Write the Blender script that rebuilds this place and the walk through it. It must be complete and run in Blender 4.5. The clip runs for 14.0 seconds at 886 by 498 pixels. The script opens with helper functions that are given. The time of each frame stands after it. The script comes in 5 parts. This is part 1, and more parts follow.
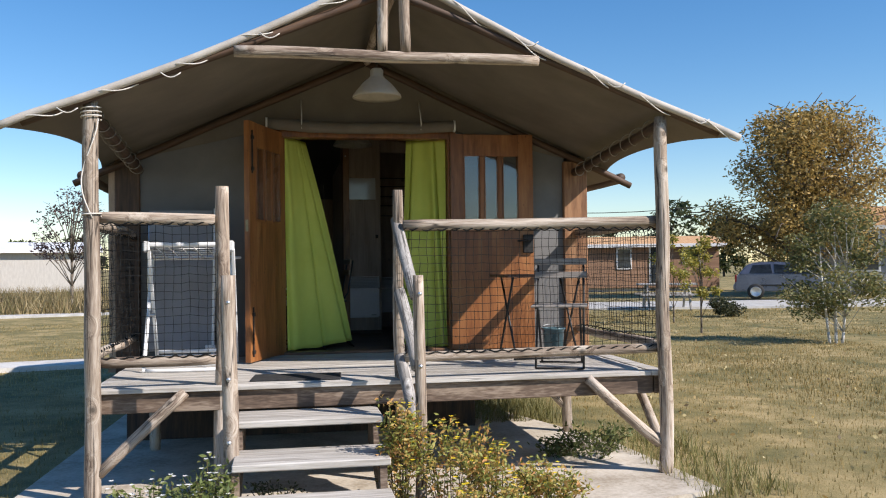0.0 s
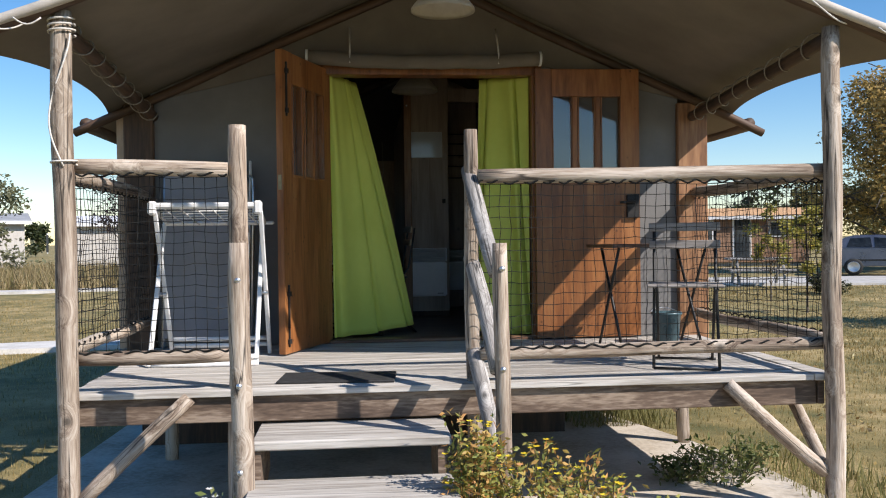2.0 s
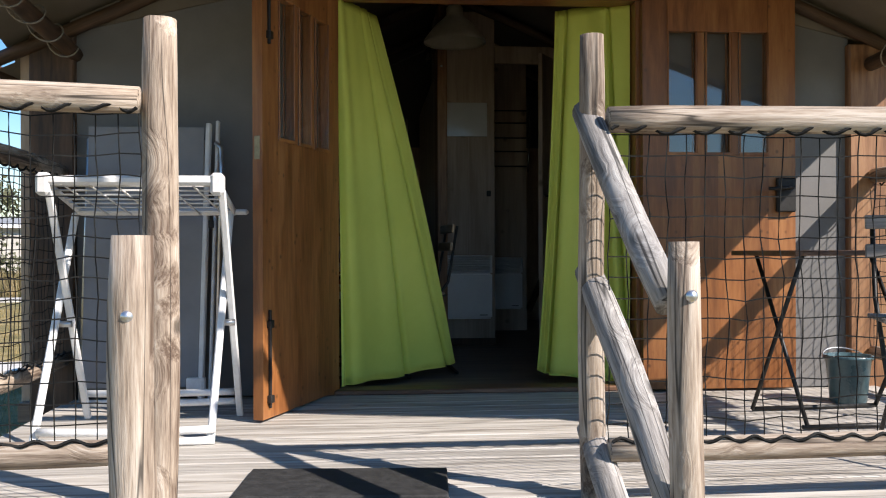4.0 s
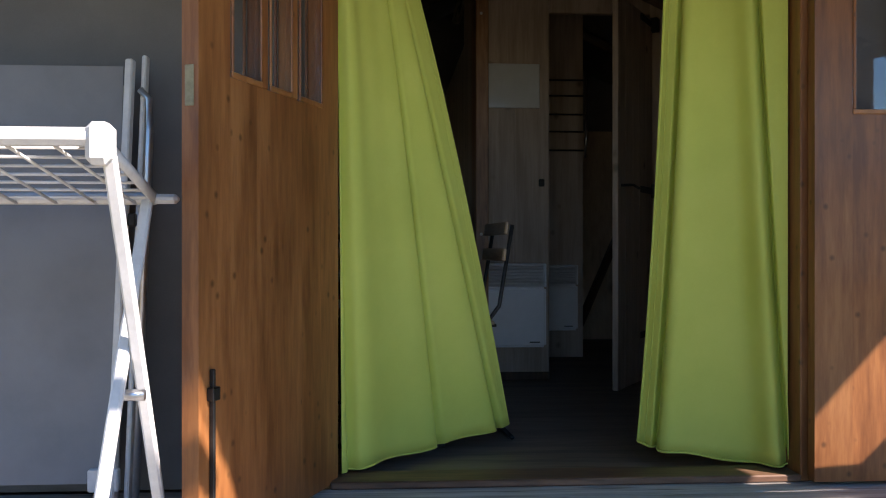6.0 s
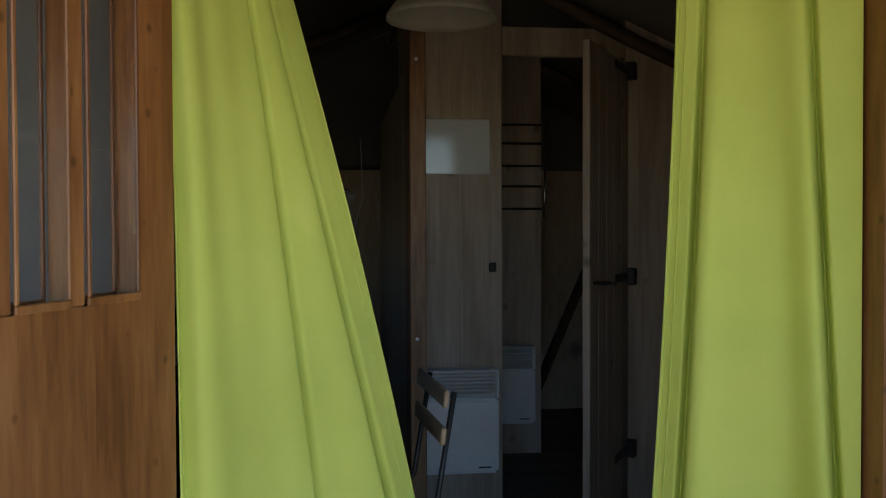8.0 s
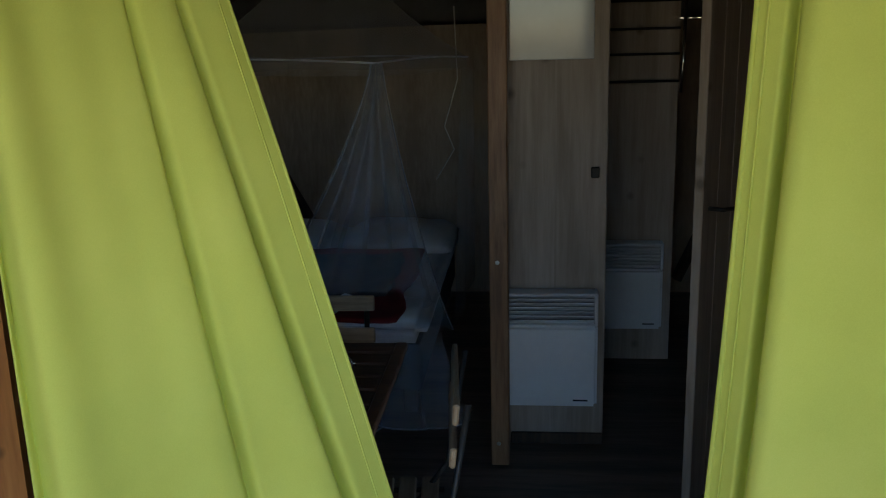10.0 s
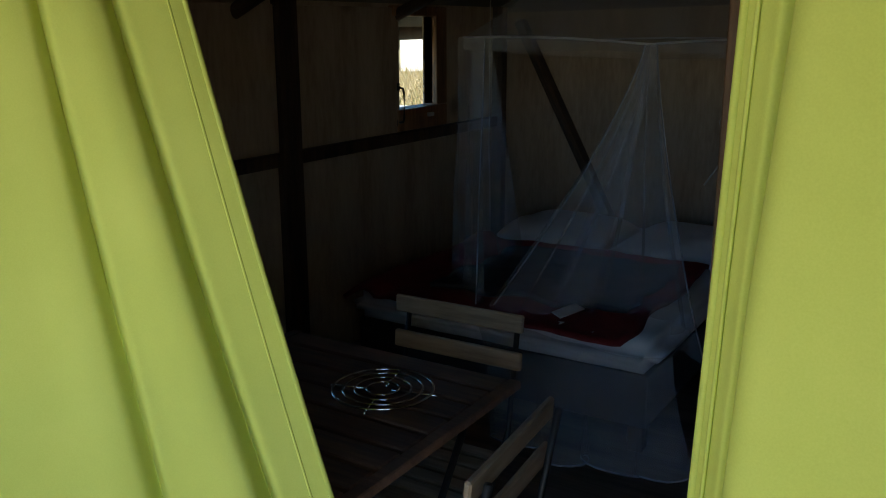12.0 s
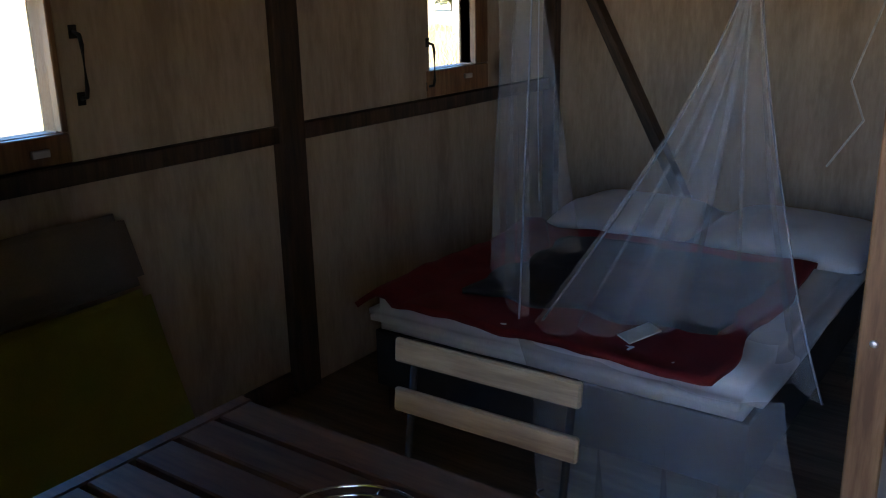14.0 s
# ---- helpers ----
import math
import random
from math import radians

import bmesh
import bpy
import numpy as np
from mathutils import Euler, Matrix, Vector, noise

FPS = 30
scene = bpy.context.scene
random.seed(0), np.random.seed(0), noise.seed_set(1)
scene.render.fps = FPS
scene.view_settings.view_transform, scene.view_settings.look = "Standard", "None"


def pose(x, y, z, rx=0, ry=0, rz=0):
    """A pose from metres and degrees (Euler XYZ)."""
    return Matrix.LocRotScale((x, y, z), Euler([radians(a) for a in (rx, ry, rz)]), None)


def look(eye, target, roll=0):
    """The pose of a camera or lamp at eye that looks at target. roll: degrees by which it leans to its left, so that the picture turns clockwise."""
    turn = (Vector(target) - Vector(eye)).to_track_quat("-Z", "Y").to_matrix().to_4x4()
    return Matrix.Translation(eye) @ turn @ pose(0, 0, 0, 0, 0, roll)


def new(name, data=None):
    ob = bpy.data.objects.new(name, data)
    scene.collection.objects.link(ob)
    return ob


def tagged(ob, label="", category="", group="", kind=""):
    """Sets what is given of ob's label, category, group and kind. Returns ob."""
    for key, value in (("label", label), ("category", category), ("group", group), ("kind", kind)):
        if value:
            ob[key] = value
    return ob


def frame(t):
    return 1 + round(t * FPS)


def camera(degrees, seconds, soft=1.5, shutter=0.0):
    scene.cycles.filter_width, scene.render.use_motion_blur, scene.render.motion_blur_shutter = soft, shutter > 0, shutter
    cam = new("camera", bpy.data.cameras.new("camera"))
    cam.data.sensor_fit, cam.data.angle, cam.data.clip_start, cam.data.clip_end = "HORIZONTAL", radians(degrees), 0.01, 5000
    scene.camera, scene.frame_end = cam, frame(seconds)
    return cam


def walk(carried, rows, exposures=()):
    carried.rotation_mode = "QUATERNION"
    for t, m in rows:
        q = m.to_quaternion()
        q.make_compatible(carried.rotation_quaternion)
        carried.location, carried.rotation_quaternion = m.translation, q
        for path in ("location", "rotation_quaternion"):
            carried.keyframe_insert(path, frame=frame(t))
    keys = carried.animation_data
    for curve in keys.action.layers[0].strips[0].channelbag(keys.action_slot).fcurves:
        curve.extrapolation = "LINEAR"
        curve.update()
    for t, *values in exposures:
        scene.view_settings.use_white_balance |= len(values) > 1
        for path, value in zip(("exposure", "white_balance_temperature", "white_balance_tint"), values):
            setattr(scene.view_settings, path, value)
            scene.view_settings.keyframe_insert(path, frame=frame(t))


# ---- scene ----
cam = camera(53.3, 14.0, soft=1.1)
PATH = [
    (0, (-0.76, -7.513, 1.425), (-0.414, -5.543, 1.459), -0.7),
    (0.5, (-0.731, -7.325, 1.408), (-0.393, -5.353, 1.387), -0.9),
    (1, (-0.724, -6.942, 1.408), (-0.401, -4.968, 1.388), -0.7),
    (1.5, (-0.665, -6.523, 1.367), (-0.373, -4.544, 1.339), -0.6),
    (2, (-0.603, -6.046, 1.379), (-0.411, -4.056, 1.357), -0.7),
    (2.5, (-0.639, -5.519, 1.345), (-0.505, -3.523, 1.323), -0.6),
    (2.7, (-0.644, -5.321, 1.359), (-0.511, -3.325, 1.335), -0.6),
    (4.8, (-0.616, -3.396, 1.342), (-0.436, -1.404, 1.352), -0.0),
    (5, (-0.585, -3.255, 1.359), (-0.429, -1.261, 1.366), -0.3),
    (5.5, (-0.627, -2.915, 1.335), (-0.495, -0.919, 1.337), 0.0),
    (6, (-0.64, -2.59, 1.38), (-0.51, -0.594, 1.379), -0.0),
    (6.5, (-0.59, -2.287, 1.494), (-0.452, -0.291, 1.493), 0.3),
    (7, (-0.568, -2.081, 1.631), (-0.431, -0.086, 1.622), 0.5),
    (7.5, (-0.57, -1.859, 1.805), (-0.407, 0.135, 1.789), 0.0),
    (8, (-0.487, -1.647, 1.895), (-0.24, 0.337, 1.853), -0.2),
    (8.2, (-0.502, -1.548, 1.96), (-0.247, 0.43, 1.817), 0.2),
    (10.3, (0.058, -0.938, 2.222), (-0.272, 0.981, 1.753), -1.8),
    (10.5, (0.122, -0.828, 2.216), (-0.301, 1.070, 1.747), -2.0),
    (11, (0.225, -0.668, 2.212), (-0.371, 1.178, 1.730), -2.2),
    (11.5, (0.371, -0.545, 2.182), (-0.560, 1.159, 1.702), -1.9),
    (12, (0.454, -0.472, 2.181), (-0.581, 1.169, 1.696), -0.2),
    (12.5, (0.413, -0.317, 2.148), (-0.700, 1.274, 1.668), -0.6),
    (13, (0.206, -0.068, 2.126), (-0.923, 1.511, 1.644), -0.7),
    (13.5, (0.114, 0.095, 2.104), (-1.014, 1.658, 1.570), -1.1),
    (14, (0.098, 0.216, 2.102), (-1.029, 1.769, 1.540), -1.3),
]
walk(cam, [(t, look(eye, target, roll)) for t, eye, target, roll in PATH],
     [(0, 0.42, 6300, 15), (1.5, 0.42, 6300, 15), (2.7, 0.52, 6350, 15), (5, 0.95, 6500, 18), (5.5, 1.15, 6500, 21), (6, 1.22, 6500, 22), (6.5, 1.8, 6500, 22), (8, 1.72, 6450, 17), (10.5, 1.82, 6400, 16), (11, 2.08, 6450, 16), (12.5, 1.95, 6500, 17), (13, 2.6, 6500, 18), (13.5, 3.4, 6500, 29), (14, 3.85, 6450, 32)])

# ---- world, sun, exposure ----
SUN_DIR = Vector((1.0, -0.75, 1.0)).normalized()
world = bpy.data.worlds.new("world")
scene.world = world
world.use_nodes = True
_wn = world.node_tree.nodes
_sky = _wn.new("ShaderNodeTexSky")
_sky.sky_type = "NISHITA"
_sky.sun_disc = False
_sky.sun_elevation = math.asin(SUN_DIR.z)
_sky.sun_rotation = math.atan2(SUN_DIR.x, SUN_DIR.y)
_sky.air_density, _sky.dust_density, _sky.ozone_density = 1.0, 0.05, 2.2
_tone = _wn.new("ShaderNodeHueSaturation")
_tone.inputs["Saturation"].default_value = 1.32
world.node_tree.links.new(_sky.outputs[0], _tone.inputs["Color"])
world.node_tree.links.new(_tone.outputs[0], _wn["Background"].inputs[0])
_wn["Background"].inputs[1].default_value = 0.108
sun = new("sun", bpy.data.lights.new("sun", "SUN"))
sun.data.energy, sun.data.angle, sun.data.color = 5.0, radians(0.53), (1.0, 0.93, 0.82)
sun.matrix_world = look(SUN_DIR * 30, (0, 0, 0))

# ---- materials ----


def node(tree, kind, **values):
    n = tree.nodes.new(kind)
    for k, v in values.items():
        n.inputs[k.replace("_", " ")].default_value = v
    return n


def material(name, colours, rough=0.7, metal=0.0, stretch=(1, 1, 1), scale=8.0, bump=0.2, fine=60.0, detail=5.0, vary=0.15, knots=0.0,
             translucent=0.0, bumpdist=0.004, coords="Object", cracks=0.0, rings=False):
    """Two scales of noise between colours, a bump of both, and a shift from piece to piece."""
    m = bpy.data.materials.new(name)
    m.use_nodes = True
    t = m.node_tree
    bsdf = t.nodes["Principled BSDF"]
    bsdf.inputs["Roughness"].default_value, bsdf.inputs["Metallic"].default_value = rough, metal
    tc = t.nodes.new("ShaderNodeTexCoord")
    mp = t.nodes.new("ShaderNodeMapping")
    mp.inputs["Scale"].default_value = stretch
    info = t.nodes.new("ShaderNodeObjectInfo")
    off = t.nodes.new("ShaderNodeVectorMath")
    off.operation = "SCALE"
    comb = t.nodes.new("ShaderNodeCombineXYZ")
    for i in range(3):
        t.links.new(info.outputs["Random"], comb.inputs[i])
    t.links.new(comb.outputs[0], off.inputs[0])
    off.inputs["Scale"].default_value = 37.0
    t.links.new(tc.outputs[coords], mp.inputs[0])
    t.links.new(off.outputs[0], mp.inputs["Location"])
    n1 = node(t, "ShaderNodeTexNoise", Scale=scale, Detail=detail, Roughness=0.6)
    n2 = node(t, "ShaderNodeTexNoise", Scale=fine, Detail=4.0, Roughness=0.65)
    t.links.new(mp.outputs[0], n1.inputs["Vector"])
    t.links.new(mp.outputs[0], n2.inputs["Vector"])
    mix = t.nodes.new("ShaderNodeMath")
    mix.operation = "MULTIPLY_ADD"
    mix.inputs[1].default_value = 0.35
    t.links.new(n2.outputs[0], mix.inputs[0])
    sc = t.nodes.new("ShaderNodeMath")
    sc.operation = "MULTIPLY"
    sc.inputs[1].default_value = 0.65
    t.links.new(n1.outputs[0], sc.inputs[0])
    t.links.new(sc.outputs[0], mix.inputs[2])
    ramp = t.nodes.new("ShaderNodeValToRGB")
    els = ramp.color_ramp.elements
    while len(els) < len(colours):
        els.new(0.5)
    for i, c in enumerate(colours):
        els[i].position = 0.385 + 0.23 * i / max(1, len(colours) - 1)
        els[i].color = (*c, 1)
    t.links.new(mix.outputs[0], ramp.inputs[0])
    hsv = t.nodes.new("ShaderNodeHueSaturation")
    val = t.nodes.new("ShaderNodeMapRange")
    val.inputs["To Min"].default_value, val.inputs["To Max"].default_value = 1 - vary, 1 + vary
    t.links.new(info.outputs["Random"], val.inputs[0])
    t.links.new(val.outputs[0], hsv.inputs["Value"])
    t.links.new(ramp.outputs[0], hsv.inputs["Color"])
    colour = hsv.outputs[0]
    if knots:
        mp2 = t.nodes.new("ShaderNodeMapping")
        mp2.inputs["Scale"].default_value = [1 + (s - 1) * 0.12 for s in stretch]
        t.links.new(tc.outputs[coords], mp2.inputs[0])
        t.links.new(off.outputs[0], mp2.inputs["Location"])
        vor = node(t, "ShaderNodeTexVoronoi", Scale=knots)
        t.links.new(mp2.outputs[0], vor.inputs["Vector"])
        kr = t.nodes.new("ShaderNodeMapRange")
        kr.inputs["From Min"].default_value, kr.inputs["From Max"].default_value = 0.05, 0.15
        kr.inputs["To Min"].default_value, kr.inputs["To Max"].default_value = 0.3 if rings else 0.45, 1.0
        t.links.new(vor.outputs["Distance"], kr.inputs[0])
        if rings:                                                     # grain that bends round the knots
            away = t.nodes.new("ShaderNodeMapRange")
            away.inputs["From Min"].default_value, away.inputs["From Max"].default_value = 0.45, 0.05
            away.inputs["To Min"].default_value, away.inputs["To Max"].default_value = 0.0, 0.05
            t.links.new(vor.outputs["Distance"], away.inputs[0])
            bend = t.nodes.new("ShaderNodeVectorMath")
            bend.operation = "ADD"
            shift = t.nodes.new("ShaderNodeCombineXYZ")
            t.links.new(away.outputs[0], shift.inputs[0])
            t.links.new(away.outputs[0], shift.inputs[1])
            t.links.new(mp.outputs[0], bend.inputs[0])
            t.links.new(shift.outputs[0], bend.inputs[1])
            t.links.new(bend.outputs[0], n1.inputs["Vector"])
            t.links.new(bend.outputs[0], n2.inputs["Vector"])
        mul = t.nodes.new("ShaderNodeVectorMath")
        mul.operation = "SCALE"
        t.links.new(colour, mul.inputs[0])
        t.links.new(kr.outputs[0], mul.inputs["Scale"])
        colour = mul.outputs[0]
    if cracks:
        mp3 = t.nodes.new("ShaderNodeMapping")
        mp3.inputs["Scale"].default_value = [1 if s == 1 else 0.03 for s in stretch]
        t.links.new(tc.outputs[coords], mp3.inputs[0])
        t.links.new(off.outputs[0], mp3.inputs["Location"])
        n3 = node(t, "ShaderNodeTexNoise", Scale=cracks, Detail=2.0, Roughness=0.5)
        t.links.new(mp3.outputs[0], n3.inputs["Vector"])
        d3 = t.nodes.new("ShaderNodeMath")
        d3.operation = "SUBTRACT"
        d3.inputs[1].default_value = 0.5
        t.links.new(n3.outputs[0], d3.inputs[0])
        a3 = t.nodes.new("ShaderNodeMath")
        a3.operation = "ABSOLUTE"
        t.links.new(d3.outputs[0], a3.inputs[0])
        k3 = t.nodes.new("ShaderNodeMapRange")
        k3.inputs["From Min"].default_value, k3.inputs["From Max"].default_value = 0.002, 0.014
        k3.inputs["To Min"].default_value, k3.inputs["To Max"].default_value = 0.18 if rings else 0.5, 1.0
        t.links.new(a3.outputs[0], k3.inputs[0])
        m3 = t.nodes.new("ShaderNodeVectorMath")
        m3.operation = "SCALE"
        t.links.new(colour, m3.inputs[0])
        t.links.new(k3.outputs[0], m3.inputs["Scale"])
        colour = m3.outputs[0]
    t.links.new(colour, bsdf.inputs["Base Color"])
    rr = t.nodes.new("ShaderNodeMapRange")
    rr.inputs["To Min"].default_value, rr.inputs["To Max"].default_value = max(0, rough - 0.12), min(1, rough + 0.12)
    t.links.new(n1.outputs[0], rr.inputs[0])
    t.links.new(rr.outputs[0], bsdf.inputs["Roughness"])
    if bump:
        b = t.nodes.new("ShaderNodeBump")
        b.inputs["Strength"].default_value, b.inputs["Distance"].default_value = bump, bumpdist
        t.links.new(mix.outputs[0], b.inputs["Height"])
        t.links.new(b.outputs[0], bsdf.inputs["Normal"])
    if translucent:
        tr = t.nodes.new("ShaderNodeBsdfTranslucent")
        t.links.new(colour, tr.inputs[0])
        ms = t.nodes.new("ShaderNodeMixShader")
        ms.inputs[0].default_value = translucent
        t.links.new(bsdf.outputs[0], ms.inputs[1])
        t.links.new(tr.outputs[0], ms.inputs[2])
        t.links.new(ms.outputs[0], t.nodes["Material Output"].inputs[0])
    return m


def sheer(name, colour, cover):
    """A fine net: part of the light passes straight through."""
    m = bpy.data.materials.new(name)
    m.use_nodes = True
    t = m.node_tree
    d = t.nodes.new("ShaderNodeBsdfDiffuse")
    tl = t.nodes.new("ShaderNodeBsdfTranslucent")
    tr = t.nodes.new("ShaderNodeBsdfTransparent")
    d.inputs[0].default_value = tl.inputs[0].default_value = (*colour, 1)
    a, b = t.nodes.new("ShaderNodeMixShader"), t.nodes.new("ShaderNodeMixShader")
    nz = node(t, "ShaderNodeTexNoise", Scale=5.0, Detail=3.0)
    mr = t.nodes.new("ShaderNodeMapRange")
    mr.inputs["To Min"].default_value, mr.inputs["To Max"].default_value = cover * 0.92, cover * 1.08
    t.links.new(nz.outputs[0], mr.inputs[0])
    a.inputs[0].default_value = 0.4
    t.links.new(d.outputs[0], a.inputs[1])
    t.links.new(tl.outputs[0], a.inputs[2])
    t.links.new(mr.outputs[0], b.inputs[0])
    t.links.new(tr.outputs[0], b.inputs[1])
    t.links.new(a.outputs[0], b.inputs[2])
    t.links.new(b.outputs[0], t.nodes["Material Output"].inputs[0])
    return m


def glass(name, tint=(0.9, 0.95, 0.95), gloss=0.12):
    m = bpy.data.materials.new(name)
    m.use_nodes = True
    t = m.node_tree
    g = node(t, "ShaderNodeBsdfGlossy", Roughness=0.02)
    tr = t.nodes.new("ShaderNodeBsdfTransparent")
    tr.inputs[0].default_value = (*tint, 1)
    fr = node(t, "ShaderNodeLayerWeight", Blend=0.5)
    pw = t.nodes.new("ShaderNodeMath")
    pw.operation = "POWER"
    pw.inputs[1].default_value = 4.0
    t.links.new(fr.outputs["Facing"], pw.inputs[0])
    ad = t.nodes.new("ShaderNodeMath")
    ad.operation = "MULTIPLY_ADD"
    ad.inputs[1].default_value = 0.5
    ad.inputs[2].default_value = gloss * 0.5
    t.links.new(pw.outputs[0], ad.inputs[0])
    ms = t.nodes.new("ShaderNodeMixShader")
    t.links.new(ad.outputs[0], ms.inputs[0])
    t.links.new(tr.outputs[0], ms.inputs[1])
    t.links.new(g.outputs[0], ms.inputs[2])
    t.links.new(ms.outputs[0], t.nodes["Material Output"].inputs[0])
    return m


GX, GZ = (0.12, 1, 1), (1, 1, 0.1)
LOG = material("weathered_log", [(0.12, 0.08, 0.055), (0.34, 0.27, 0.205), (0.55, 0.475, 0.395)], 0.85, stretch=(1, 1, 0.07), scale=15, fine=130, bump=0.9, vary=0.14, knots=5.5, bumpdist=0.008, cracks=15.0, rings=True)
GREYLOG = material("grey_log", [(0.12, 0.11, 0.10), (0.32, 0.30, 0.28), (0.52, 0.50, 0.47)], 0.85, stretch=(1, 1, 0.07), scale=15, fine=130, bump=0.9, vary=0.12, knots=5.5, bumpdist=0.008, cracks=15.0, rings=True)
DECK = material("grey_decking", [(0.30, 0.27, 0.23), (0.46, 0.43, 0.385), (0.60, 0.57, 0.52)], 0.8, stretch=(0.06, 1, 1), scale=25, fine=90, bump=0.5, vary=0.12, cracks=14.0)
FASCIA = material("stained_board", [(0.07, 0.045, 0.03), (0.14, 0.095, 0.065), (0.30, 0.23, 0.17)], 0.75, stretch=(0.15, 1, 1), scale=10, fine=80, bump=0.4, vary=0.1)
DOORWOOD = material("varnished_pine", [(0.14, 0.048, 0.014), (0.24, 0.091, 0.028), (0.34, 0.147, 0.049)], 0.40, stretch=(1, 1, 0.12), scale=5, fine=44, bump=0.15, vary=0.14, knots=14.0)
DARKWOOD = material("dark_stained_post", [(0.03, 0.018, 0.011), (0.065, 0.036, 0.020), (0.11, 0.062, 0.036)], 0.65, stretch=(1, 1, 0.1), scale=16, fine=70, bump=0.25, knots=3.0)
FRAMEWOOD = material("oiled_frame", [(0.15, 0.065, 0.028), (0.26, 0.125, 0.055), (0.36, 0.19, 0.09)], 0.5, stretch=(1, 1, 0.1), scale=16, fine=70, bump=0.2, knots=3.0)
PINE = material("pale_pine_board", [(0.32, 0.245, 0.185), (0.42, 0.33, 0.255), (0.50, 0.405, 0.325)], 0.6, stretch=(1, 1, 0.07), scale=10, fine=60, bump=0.15, vary=0.06, knots=6.0)
PLY = material("pale_ply", [(0.39, 0.28, 0.195), (0.50, 0.375, 0.265), (0.58, 0.45, 0.33)], 0.65, stretch=(1, 1, 0.2), scale=5, fine=50, bump=0.1, vary=0.05, knots=2.2)
FLOORWOOD = material("interior_boards", [(0.10, 0.07, 0.05), (0.17, 0.125, 0.09), (0.24, 0.18, 0.13)], 0.55, stretch=(0.08, 1, 1), scale=14, fine=70, bump=0.2)
CANVAS = material("tent_canvas", [(0.155, 0.152, 0.149), (0.178, 0.175, 0.171), (0.208, 0.204, 0.199)], 0.9, scale=3, fine=400, bump=0.15, vary=0.03, bumpdist=0.001)
# Same canvas twice: darkened for the shaded underside, pale for the sunlit hem
ROOFCLOTH = material("roof_canvas", [(0.145, 0.122, 0.096), (0.172, 0.147, 0.117), (0.205, 0.176, 0.142)], 0.9, scale=2.5, fine=300, bump=0.15, vary=0.03, bumpdist=0.001)
SUNLITHEM = material("roof_canvas_sunlit_hem", [(0.38, 0.345, 0.30), (0.46, 0.42, 0.37), (0.54, 0.50, 0.44)], 0.9, scale=6, fine=200, bump=0.2, vary=0.03, bumpdist=0.001)
CURTAIN = material("lime_curtain", [(0.58, 0.64, 0.115), (0.62, 0.68, 0.13), (0.66, 0.71, 0.15)], 0.85, scale=3, fine=500, bump=0.12, vary=0.0, translucent=0.12, bumpdist=0.0008)
WHITE = material("white_enamel", [(0.74, 0.74, 0.74), (0.80, 0.80, 0.80)], 0.35, scale=4, fine=30, bump=0.0, vary=0.03)
CREAM = material("cream_enamel", [(0.62, 0.57, 0.48), (0.72, 0.67, 0.58)], 0.4, scale=5, fine=30, bump=0.0, vary=0.03)
WHITEPLASTIC = material("white_lacquer", [(0.66, 0.66, 0.65), (0.80, 0.80, 0.79)], 0.45, scale=9, fine=50, bump=0.1, vary=0.03)
GREYSLING = material("grey_sling_fabric", [(0.22, 0.22, 0.23), (0.27, 0.27, 0.28)], 0.8, scale=6, fine=600, bump=0.2, vary=0.02)
ALU = material("aluminium_tube", [(0.52, 0.53, 0.54), (0.66, 0.67, 0.68)], 0.35, metal=0.9, scale=8, fine=60, bump=0.05)
BLACK = material("black_iron", [(0.012, 0.012, 0.012), (0.03, 0.028, 0.026)], 0.5, metal=0.3, scale=12, fine=80, bump=0.1)
CORD = material("black_net_cord", [(0.012, 0.012, 0.012), (0.03, 0.03, 0.028)], 0.8, scale=12, fine=80, bump=0.0)
CORD.node_tree.nodes["Principled BSDF"].inputs["Specular IOR Level"].default_value = 0.08
ROPE = material("pale_rope", [(0.50, 0.47, 0.42), (0.68, 0.65, 0.6)], 0.9, scale=60, fine=200, bump=0.3)
# rope in a darker grey brown, for the side lacing
BROWNROPE = material("grey_brown_rope", [(0.16, 0.14, 0.115), (0.28, 0.25, 0.21)], 0.9, scale=60, fine=200, bump=0.3)
TEAK = material("slat_teak", [(0.075, 0.038, 0.022), (0.13, 0.066, 0.038), (0.20, 0.108, 0.062)], 0.5, stretch=(0.1, 1, 1), scale=18, fine=80, bump=0.25, vary=0.1)
GREYSLAT = material("slat_greyed", [(0.16, 0.14, 0.125), (0.28, 0.25, 0.225), (0.40, 0.37, 0.34)], 0.75, stretch=(0.1, 1, 1), scale=18, fine=80, bump=0.3, vary=0.1)
ASHSLAT = material("slat_ash", [(0.22, 0.15, 0.09), (0.33, 0.24, 0.15), (0.42, 0.31, 0.2)], 0.6, stretch=(0.1, 1, 1), scale=18, fine=80, bump=0.2, vary=0.08)
SHEET = material("white_sheet", [(0.66, 0.67, 0.70), (0.78, 0.78, 0.80)], 0.9, scale=4, fine=300, bump=0.2, vary=0.03)
REDCLOTH = material("red_blanket", [(0.16, 0.010, 0.012), (0.24, 0.016, 0.018)], 0.95, scale=8, fine=200, bump=0.4, vary=0.03)
GREYCLOTH = material("charcoal_blanket", [(0.018, 0.020, 0.024), (0.04, 0.043, 0.048)], 0.95, scale=8, fine=200, bump=0.4, vary=0.03)
NET = sheer("mosquito_net", (0.82, 0.85, 0.92), 0.26)
NETFOLD = sheer("mosquito_net_folds", (0.85, 0.89, 0.98), 0.25)
NETHEM = sheer("mosquito_net_hem", (0.86, 0.88, 0.94), 0.30)
PANE = glass("window_pane")
PANEREFL = glass("door_pane", (0.95, 0.96, 0.97), 0.14)
